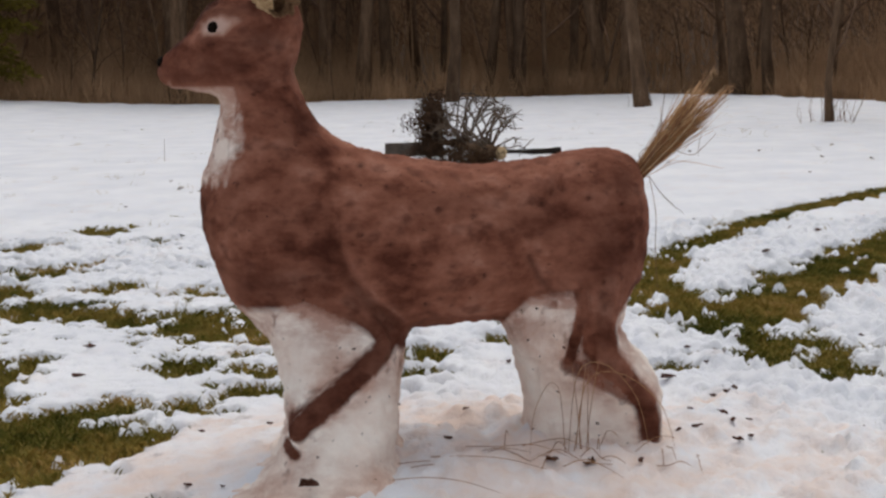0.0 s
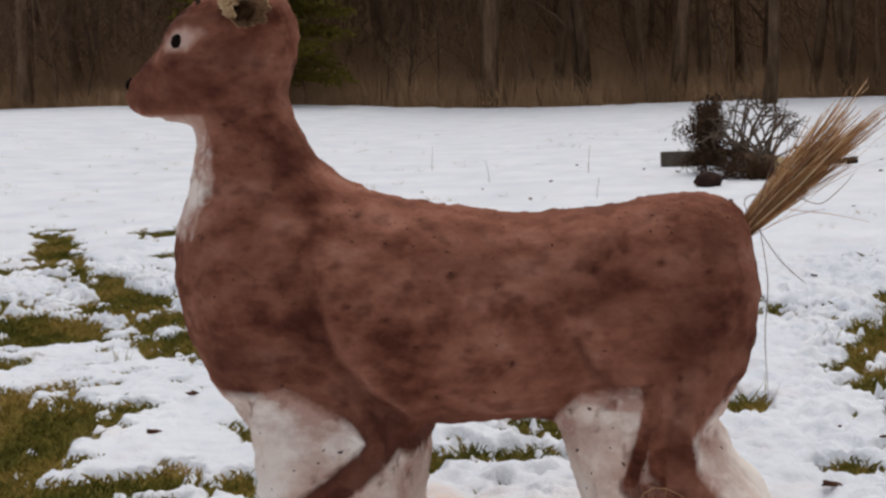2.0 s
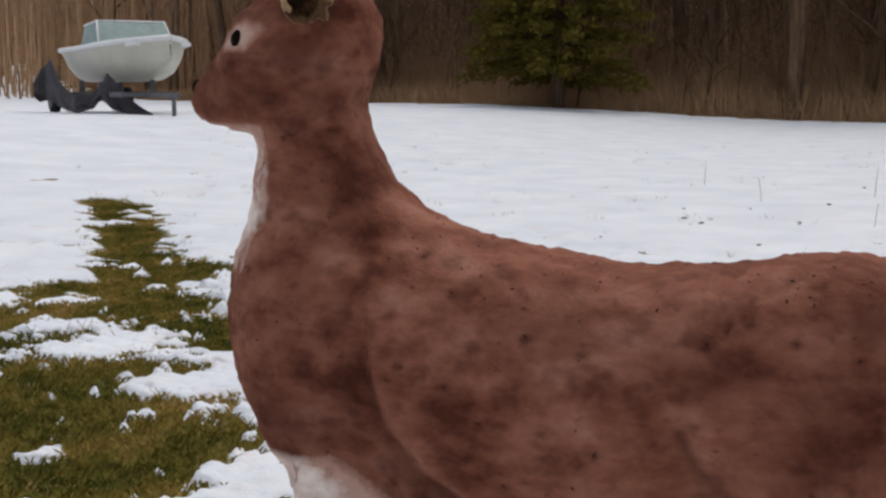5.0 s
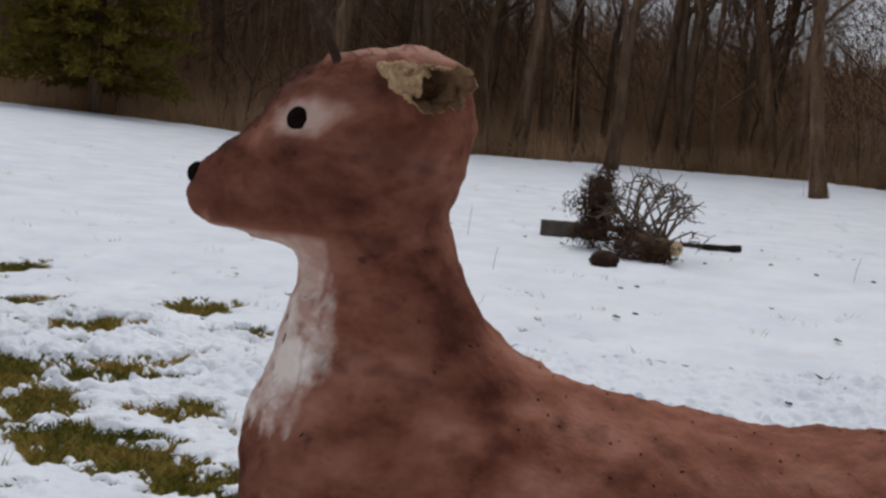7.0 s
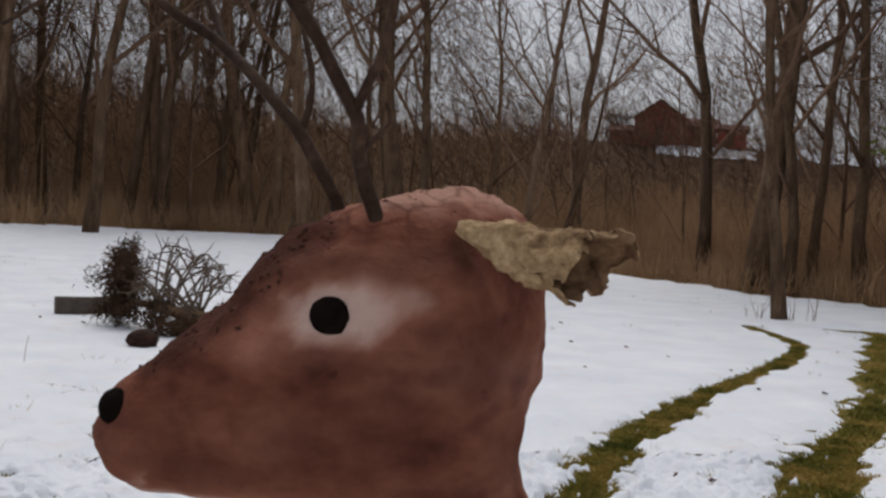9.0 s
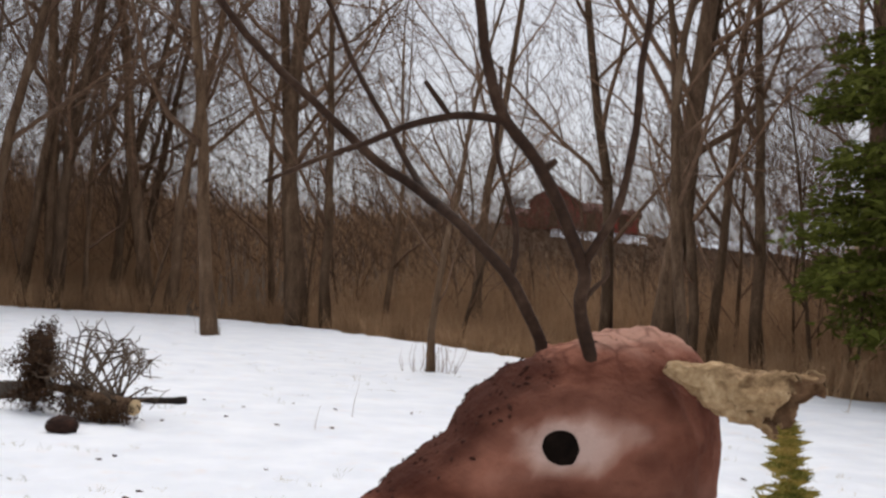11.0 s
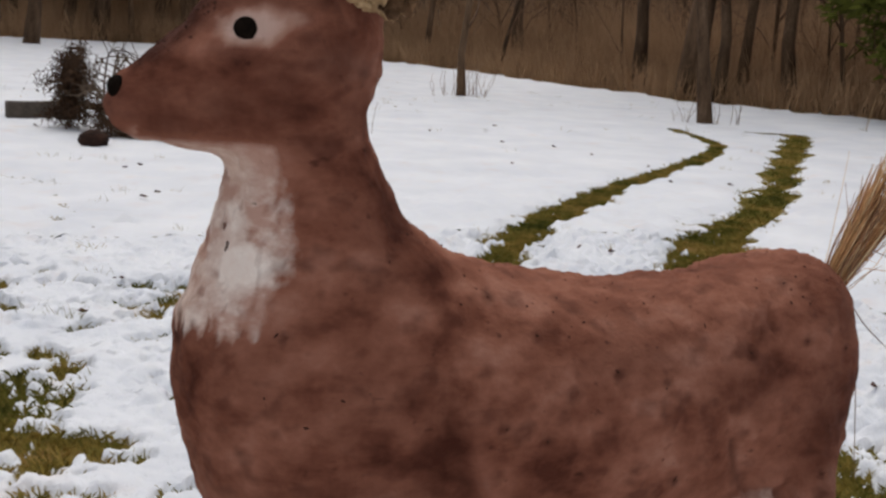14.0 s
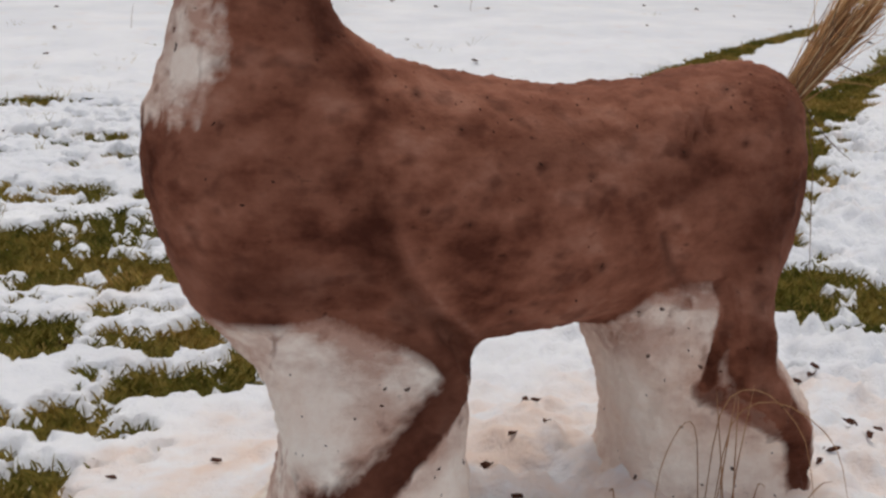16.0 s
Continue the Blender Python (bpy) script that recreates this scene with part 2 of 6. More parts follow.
def tube(V, F, pts, radii, sides):
    """Adds a tapered tube along pts to the lists V and F."""
    pts = [Vector(p) for p in pts]
    start = len(V)
    side = Vector((0.31, 0.87, 0.12))
    for i, p in enumerate(pts):
        d = (pts[min(i + 1, len(pts) - 1)] - pts[max(i - 1, 0)]).normalized()
        a = d.cross(side).normalized()
        if a.length < 0.5:
            a = d.orthogonal().normalized()
        c = d.cross(a)
        for k in range(sides):
            w = 2 * math.pi * k / sides
            V.append(p + (a * math.cos(w) + c * math.sin(w)) * radii[i])
    for i in range(len(pts) - 1):
        for k in range(sides):
            n = (k + 1) % sides
            F.append((start + i * sides + k, start + i * sides + n, start + (i + 1) * sides + n, start + (i + 1) * sides + k))
    F.append(tuple(start + (len(pts) - 1) * sides + k for k in range(sides)))
    F.append(tuple(start + k for k in reversed(range(sides))))


GRADS = np.random.default_rng(99).normal(size=(4096, 3))
GRADS /= np.linalg.norm(GRADS, axis=1, keepdims=True)
TURN = np.array(((0.8, 0.6, 0.0), (-0.48, 0.64, 0.6), (0.36, -0.48, 0.8)))


def vnoise(p, seed=0):
    """Gradient noise in about 0..1 over an array of points (n, 2 or 3)."""
    p = np.asarray(p, dtype=float)
    if p.shape[1] == 2:
        p = np.concatenate([p, np.full((len(p), 1), 0.37)], 1)
    p = p @ TURN.T + seed * 17.31
    i = np.floor(p).astype(np.int64)
    f = p - i
    u = f * f * f * (f * (f * 6 - 15) + 10)
    total = np.zeros(len(p))
    for corner in range(8):
        bit = np.array((corner & 1, corner >> 1 & 1, corner >> 2 & 1))
        w = np.prod(np.where(bit, u, 1 - u), axis=1)
        h = (i + bit) @ np.array((73856093, 19349663, 83492791))
        h = (h ^ (h >> 11)) * 2654435761 & 0xFFFFFFFF
        g = GRADS[(h >> 12) & 4095]
        total += w * ((f - bit) * g).sum(1)
    return 0.5 + 0.75 * total


def fbm(p, seed=0, octaves=4):
    total, amp, norm = 0, 1.0, 0
    for k in range(octaves):
        total = total + amp * vnoise(np.asarray(p) * 2.03 ** k, seed + k)
        norm += amp
        amp *= 0.55
    return total / norm


def smoothstep(a, b, v):
    t = np.clip((v - a) / (b - a), 0, 1)
    return t * t * (3 - 2 * t)


def bez(points, n):
    """A smooth run of n points through the given ones."""
    p = [Vector(q) for q in points]
    out = []
    for k in range(n):
        s = k / (n - 1) * (len(p) - 1)
        i = min(int(s), len(p) - 2)
        t = s - i
        a, b, c, d = p[max(i - 1, 0)], p[i], p[i + 1], p[min(i + 2, len(p) - 1)]
        out.append(0.5 * ((2 * b) + (c - a) * t + (2 * a - 5 * b + 4 * c - d) * t * t + (3 * b - a - 3 * c + d) * t ** 3))
    return out


# ---- ground ----
def ground_height(x, y):
    """The lawn is level, rises a little on the west side and climbs behind the woods."""
    left = 0.6 * smoothstep(6, 20, -x)
    far = 5.4 * smoothstep(50, 96, y) + 0.004 * np.clip(y - 90, 0, 200)
    roll = 0.10 * (fbm(np.stack([x, y], 1) * 0.09 + 7, 5, 2) - 0.5) * smoothstep(9, 20, np.hypot(x, y))
    depth, side = 0.5 * x + 0.866 * y, 0.866 * x - 0.5 * y
    rise = np.exp(-((depth - 98) / 6) ** 2) * smoothstep(-24, -12, side) * (1 - smoothstep(16, 30, side))
    base = left + far + roll
    return base + rise * (7.0 - 0.045 * np.clip(side, 0, 20) - base)


def sheet(xs, ys):
    X, Y = np.meshgrid(xs, ys)
    n, m = len(ys), len(xs)
    idx = np.arange(n * m).reshape(n, m)
    F = np.stack([idx[:-1, :-1], idx[:-1, 1:], idx[1:, 1:], idx[1:, :-1]], -1).reshape(-1, 4)
    return X.ravel(), Y.ravel(), F


def stroke(x, y, pts, half):
    """1 on a bent strip through pts with that half width, falling to 0 at its rim."""
    best = np.full(len(x), 9e9)
    for (ax, ay), (bx, by) in zip(pts, pts[1:]):
        dx, dy = bx - ax, by - ay
        t = np.clip(((x - ax) * dx + (y - ay) * dy) / (dx * dx + dy * dy), 0, 1)
        best = np.minimum(best, np.hypot(x - ax - t * dx, y - ay - t * dy))
    return 1 - best / half


# wheel tracks worn through to the turf, and patches of bare grass
TRACKS = [([(1.25, 2.6), (1.25, 3.3), (1.52, 4.2), (2.15, 5.2), (2.75, 6.1), (3.5, 6.95), (4.7, 8.35), (6.25, 9.85), (7.2, 10.95)], 0.12),
          ([(7.2, 10.95), (7.9, 11.9), (8.2, 12.7), (8.65, 14.3)], 0.09),
          ([(1.52, 1.1), (1.46, 1.5), (1.35, 1.9), (1.62, 2.4), (2.2, 3.2), (2.85, 4.15), (3.45, 5.0), (4.1, 5.75), (4.95, 6.6), (5.9, 7.75), (6.9, 9.1), (8.55, 11.25), (10.3, 13.55), (9.7, 13.8)], 0.20),
          ([(-5.6, 7.4), (-4.4, 5.4), (-3.5, 4.45), (-3.0, 3.95), (-2.6, 3.4), (-2.25, 2.9), (-1.6, 2.5), (-0.95, 2.1)], 0.13),
          ([(-8.7, 8.3), (-7.2, 6.9), (-5.6, 5.2), (-4.6, 4.0), (-3.9, 3.4), (-3.2, 3.05)], 0.22)]
PATCHES = [(0.3, 3.88, 0.52, 0.42), (-0.53, 3.52, 0.07, 0.1), (-1.0, 4.37, 0.2, 0.2), (-1.4, 5.6, 0.2, 0.18), (-1.29, 4.61, 0.1, 0.12), (-1.05, 3.1, 0.15, 0.17), (-1.35, 3.15, 0.12, 0.12),
           (-0.85, 2.62, 0.22, 0.18), (-1.24, 2.5, 0.16, 0.15), (-0.85, 2.0, 0.28, 0.2), (-1.4, 2.37, 0.3, 0.18), (-2.06, 5.45, 0.14, 0.16), (-2.63, 6.1, 0.24, 0.3), (-3.02, 5.1, 0.22, 0.3), (-2.46, 4.05, 0.3, 0.25), (-1.9, 3.43, 0.18, 0.14),
           (-2.2, 2.86, 0.2, 0.16), (-4.37, 7.2, 0.24, 0.3), (-3.65, 5.8, 0.16, 0.2), (-4.66, 5.5, 0.2, 0.25), (-10.7, 9.4, 0.3, 0.4)]
PATCHES += [(-1.12, 1.38, 0.14, 0.2), (-0.66, 1.25, 0.12, 0.11), (-0.76, 0.92, 0.14, 0.09), (-0.56, 0.92, 0.11, 0.08), (-1.0, 0.72, 0.12, 0.08), (-0.82, 0.62, 0.05, 0.04), (-1.47, 1.02, 0.16, 0.12), (-0.06, 1.5, 0.14, 0.13), (-0.08, 1.14, 0.12, 0.13), (-0.38, 1.08, 0.13, 0.12),
            (0.25, 1.7, 0.08, 0.1), (0.95, 1.12, 0.12, 0.08), (1.16, 2.5, 0.22, 0.5), (1.42, 1.25, 0.24, 0.3), (0.58, 1.82, 0.1, 0.15), (0.36, 2.02, 0.08, 0.1)]
SCRAPS = random.Random(15)
PATCHES += [(SCRAPS.uniform(-3.6, -0.55), SCRAPS.uniform(0.8, 5.4), SCRAPS.uniform(0.03, 0.11), SCRAPS.uniform(0.03, 0.08)) for _ in range(60)]
PATCHES += [(SCRAPS.uniform(0.6, 2.2), SCRAPS.uniform(0.1, 3.4), SCRAPS.uniform(0.03, 0.09), SCRAPS.uniform(0.03, 0.06)) for _ in range(18)]
MEADOW = [(-1.36, 0.24, 0.36, 0.34), (-1.8, 0.55, 0.55, 0.40), (-2.2, 1.2, 0.55, 0.42), (-3.0, 1.5, 0.75, 0.6), (-3.6, 0.6, 1.1, 0.9), (-2.6, 0.5, 0.8, 0.6), (-3.2, 3.0, 0.5, 0.35), (-4.05, 3.35, 0.5, 0.5), (-4.6, 2.3, 0.8, 0.7), (-4.9, 4.4, 0.5, 0.8), (-2.95, 2.2, 0.3, 0.14), (-3.0, 3.75, 0.25, 0.2)]
# islands of snow left lying on the bare grass: x, y, half width, half depth
ISLANDS = [(-4.05, 2.8, 0.2, 0.4), (-3.41, 2.8, 0.26, 0.2), (-2.65, 2.0, 0.3, 0.28), (-1.52, 1.12, 0.22, 0.36), (-5.36, 4.15, 0.35, 0.25), (-3.55, 2.34, 0.24, 0.10), (-2.35, 0.95, 0.09, 0.1), (-2.0, 0.45, 0.07, 0.08), (-3.3, 1.5, 0.08, 0.1)]


def bareness(x, y):
    """Above 0 the grass shows, below 0 the snow lies."""
    p = np.stack([x, y], 1)
    worn = np.full(len(x), -1.0)
    for pts, half in TRACKS:
        worn = np.maximum(worn, stroke(x, y, pts, half * 1.25) + 0.10 + 1.1 * (vnoise(p * 2.6, 15) - 0.5) + 0.9 * (vnoise(p * 5.5, 16) - 0.5))
    for cx, cy, rx, ry in PATCHES:
        worn = np.maximum(worn, 1.05 - np.hypot((x - cx) / rx, (y - cy) / ry))
    worn = np.clip(worn, -0.72, 0.50)
    for cx, cy, rx, ry in MEADOW:
        worn = np.maximum(worn, np.minimum(2.0 * (1.16 - np.hypot((x - cx) / rx, (y - cy) / ry)), 0.85))
    for cx, cy, rx, ry in ISLANDS:
        worn = worn - 1.5 * np.clip(1.35 - np.hypot((x - cx) / rx, (y - cy) / ry), 0, 1)
    near = 1 - smoothstep(4.8, 10.5, np.hypot(x + 2.2, y - 2.6))
    broken = near * (0.45 + 0.55 * smoothstep(0.5, -0.7, x))
    rough = (fbm(p * np.array((1.9, 2.6)) + 3, 11, 4) - 0.5) * 1.2 + (fbm(p * np.array((6.5, 7.5)), 21, 4) - 0.5) * 3.6 + (fbm(p * np.array((17, 20)), 25, 3) - 0.5) * 1.5
    pad = 1.12 - np.hypot((x - 0.05) / 1.05, (y + 0.02) / 0.60)
    return worn + rough * (0.45 + 0.70 * broken) + 0.24 * broken - 0.14 - 1.8 * np.clip(pad, 0, 1)


EDGE = [(-60, 62), (-40, 48), (-28, 43), (-18, 40), (-12, 42), (0, 45), (8, 44), (11.2, 38), (12.2, 28), (12.8, 22), (13.8, 18.5), (14.8, 15), (15.5, 9), (15.5, 0), (14, -12)]


def into_wood(x, y):
    """Metres behind the wood's edge, negative on the lawn."""
    best, sign = np.full(len(x), 9e9), np.ones(len(x))
    for (ax, ay), (bx, by) in zip(EDGE, EDGE[1:]):
        dx, dy = bx - ax, by - ay
        t = np.clip(((x - ax) * dx + (y - ay) * dy) / (dx * dx + dy * dy), 0, 1)
        d = np.hypot(x - ax - t * dx, y - ay - t * dy)
        s = np.where((dx * (y - ay) - dy * (x - ax)) > 0, 1.0, -1.0)
        closer = d < best
        best, sign = np.where(closer, d, best), np.where(closer, s, sign)
    return best * sign


def puffs(p, seed, octaves=3):
    """Rounded tops with creased hollows between, about 0.25 on average."""
    total, amp, norm = 0, 1.0, 0
    for k in range(octaves):
        total = total + amp * np.abs(2 * vnoise(p * 2 ** k, seed + k) - 1)
        norm += amp
        amp *= 0.5
    return total / norm


def snow_depth(x, y):
    """Thickness of the snow cover; thin scraps lie flat, wide cover heaps up."""
    p = np.stack([x, y], 1)
    bare = bareness(x, y)
    near = 1 - smoothstep(4.0, 10.0, np.hypot(x + 0.8, y - 1.5))
    lumps = 0.075 * (puffs(p * 4, 31, 3) - 0.25) + 0.060 * (puffs(p * 10, 41, 3) - 0.25) + 0.012 * (fbm(p * 40, 45, 2) - 0.5)
    lumps = lumps * (1 + 0.5 * smoothstep(0.6, 1.2, x))
    prints = -0.035 * smoothstep(0.66, 0.80, vnoise(p * np.array((2.4, 1.8)), 77)) * (1 - near)
    cover = smoothstep(0.02, -0.30, bare) * (1 - 0.5 * smoothstep(-0.35, -0.7, x) * smoothstep(4.5, 2.5, y))
    depth = 0.016 * smoothstep(0.03, -0.10, bare) + (0.032 + lumps * (0.25 + 0.85 * near) + prints) * cover - 0.016 * smoothstep(-0.05, 0.1, bare)
    pad = np.clip(1.15 - np.hypot((x - 0.05) / 1.05, (y - 0.02) / 0.55), 0, 1)
    return depth + 0.05 * smoothstep(0, 0.7, pad)


def snow_sheet(name, xs, ys, label, hole=None):
    x, y, F = sheet(xs, ys)
    if hole:
        mx, my = x[F].mean(1), y[F].mean(1)
        F = F[~((mx > hole[0]) & (mx < hole[1]) & (my > hole[2]) & (my < hole[3]))]
    p = np.stack([x, y], 1)
    depth = snow_depth(x, y)
    deep = into_wood(x, y) + 1.6 * (fbm(p * 0.9, 71, 3) - 0.5)
    depth = np.where(deep > 0, depth - 0.3 * smoothstep(-0.2, 0.5, deep), depth)
    wide = np.clip(1.2 - np.hypot((x - 0.15) / 1.35, (y + 0.10) / 0.80), 0, 1)
    stain = smoothstep(0.02, 0.45, wide + 0.9 * (fbm(p * 4, 51, 3) - 0.5)) * 0.95
    z = ground_height(x, y) + depth
    keep = (deep[F] < 3).any(1)
    return tagged(mesh(name, np.stack([x, y, z], 1), F[keep], SNOW, attrs={"stain": stain}), label, "snow", kind="structure")


def spaced(a, b, first, grow):
    out, step = [a], first
    while out[-1] < b:
        out.append(out[-1] + step)
        step *= grow
    return out


near_x = np.arange(-4.2, 3.4001, 0.016)
near_y = np.arange(-1.6, 5.6001, 0.016)
far_x = np.array(sorted([-4.2 - v for v in spaced(0, 400, 0.045, 1.037)] + list(np.arange(-4.15, 3.36, 0.07)) + [3.4 + v for v in spaced(0, 400, 0.045, 1.035)]))
far_y = np.array(sorted([-1.6 - v for v in spaced(0, 60, 0.05, 1.08)] + list(np.arange(-1.55, 5.56, 0.07)) + [5.6 + v for v in spaced(0, 900, 0.045, 1.022)]))
gx, gy, gf = sheet(far_x[::2], far_y[::2])
tagged(mesh("ground", np.stack([gx, gy, ground_height(gx, gy) - 0.004], 1), gf, TURF, attrs={"litter": smoothstep(-1.0, 1.5, into_wood(gx, gy))}),
       "olive winter turf, turning to brown leaf litter in the wood", "ground", kind="structure")
snow_sheet("snow_near", near_x, near_y, "lumpy thawing white snow, stained pink round the sculpture")
snow_sheet("snow_lawn", far_x, far_y, "thin white snow over the lawn", (-4.2, 3.4, -1.6, 5.6))


# ---- the sculpture ----
def along(v, rows, k):
    return np.interp(v, [r[0] for r in rows], [r[k] for r in rows])


# x, top, bottom of the trunk of the body
TORSO = [(-0.737, 0.86, 0.84), (-0.73, 0.92, 0.76), (-0.70, 0.99, 0.66), (-0.66, 1.04, 0.565), (-0.60, 1.07, 0.50), (-0.50, 1.08, 0.47), (-0.40, 1.06, 0.455),
         (-0.30, 1.02, 0.45), (-0.14, 0.979, 0.455), (0.03, 0.955, 0.462), (0.20, 0.949, 0.468), (0.345, 0.97, 0.47), (0.485, 0.99, 0.475),
         (0.57, 0.975, 0.50), (0.615, 0.94, 0.56), (0.64, 0.88, 0.65), (0.652, 0.80, 0.73), (0.656, 0.77, 0.75)]
# z, breast, nape, middle, half width of the neck
NECK = [(0.85, -0.70, -0.20, -0.02, 0.17), (0.92, -0.715, -0.24, -0.03, 0.17), (1.01, -0.69, -0.285, -0.045, 0.155), (1.088, -0.672, -0.368, -0.055, 0.135),
        (1.184, -0.658, -0.416, -0.058, 0.107), (1.27, -0.63, -0.447, -0.058, 0.098), (1.36, -0.62, -0.435, -0.058, 0.09)]
# x, top, bottom, middle, half width of the head
HEAD = [(-0.848, 1.262, 1.25, -0.05, 0.012), (-0.842, 1.285, 1.232, -0.05, 0.03), (-0.825, 1.31, 1.215, -0.052, 0.046), (-0.79, 1.334, 1.203, -0.056, 0.06), (-0.75, 1.368, 1.195, -0.062, 0.072),
        (-0.726, 1.388, 1.19, -0.067, 0.080), (-0.705, 1.424, 1.19, -0.07, 0.088), (-0.688, 1.446, 1.19, -0.072, 0.093), (-0.635, 1.476, 1.185, -0.078, 0.104), (-0.605, 1.484, 1.18, -0.08, 0.108), (-0.532, 1.497, 1.185, -0.074, 0.110),
        (-0.47, 1.493, 1.225, -0.060, 0.092), (-0.435, 1.474, 1.285, -0.044, 0.066), (-0.418, 1.44, 1.33, -0.034, 0.036), (-0.410, 1.40, 1.365, -0.028, 0.015)]
# z, front, rear, near side, far side of the two blocks of snow that bear it
FORE = [(-0.05, -0.80, 0.02, -0.70, 0.30), (0.03, -0.66, -0.07, -0.58, 0.24), (0.065, -0.58, -0.125, -0.51, 0.21), (0.11, -0.52, -0.168, -0.455, 0.17), (0.20, -0.495, -0.158, -0.41, 0.17), (0.30, -0.485, -0.147, -0.355, 0.17), (0.43, -0.535, -0.125, -0.265, 0.17), (0.55, -0.60, -0.10, -0.19, 0.14), (0.65, -0.62, -0.1, -0.15, 0.1)]
HIND = [(-0.05, 0.04, 0.90, -0.36, 0.42), (0.03, 0.15, 0.77, -0.24, 0.34), (0.065, 0.205, 0.715, -0.18, 0.30), (0.11, 0.245, 0.665, -0.13, 0.27), (0.18, 0.255, 0.685, -0.12, 0.26), (0.27, 0.235, 0.668, -0.14, 0.29), (0.35, 0.215, 0.60, -0.15, 0.30),
        (0.43, 0.195, 0.545, -0.15, 0.30), (0.52, 0.19, 0.57, -0.12, 0.29), (0.65, 0.25, 0.6, -0.07, 0.25)]
# strokes of brown dye that draw the legs on the white snow: x, z
FORELEG = [(-0.29, 0.575), (-0.215, 0.515), (-0.172, 0.464), (-0.20, 0.425), (-0.232, 0.398), (-0.295, 0.35), (-0.360, 0.30), (-0.420, 0.255), (-0.440, 0.238)]
FORELEG_Y = (-0.19, -0.235, -0.272, -0.296, -0.31, -0.342, -0.372, -0.402, -0.41)
HINDLEG_Y = (-0.07, -0.13, -0.14, -0.125, -0.085, -0.07, -0.05)
FOREFOOT = [(-0.468, 0.178), (-0.446, 0.166)]
HINDLEG = [(0.495, 0.60), (0.478, 0.47), (0.488, 0.37), (0.545, 0.295), (0.605, 0.215), (0.622, 0.16), (0.628, 0.11)]
HINDSHIN = [(0.372, 0.345), (0.42, 0.325), (0.50, 0.28), (0.60, 0.22)]
SHOULDER = [(-0.335, 0.84), (-0.325, 0.74), (-0.30, 0.66), (-0.24, 0.58), (-0.155, 0.49)]
FLANK = [(0.255, 0.68), (0.285, 0.61), (0.33, 0.56), (0.40, 0.55)]
HINDFOLD = [(0.425, 0.56), (0.40, 0.45), (0.372, 0.36)]


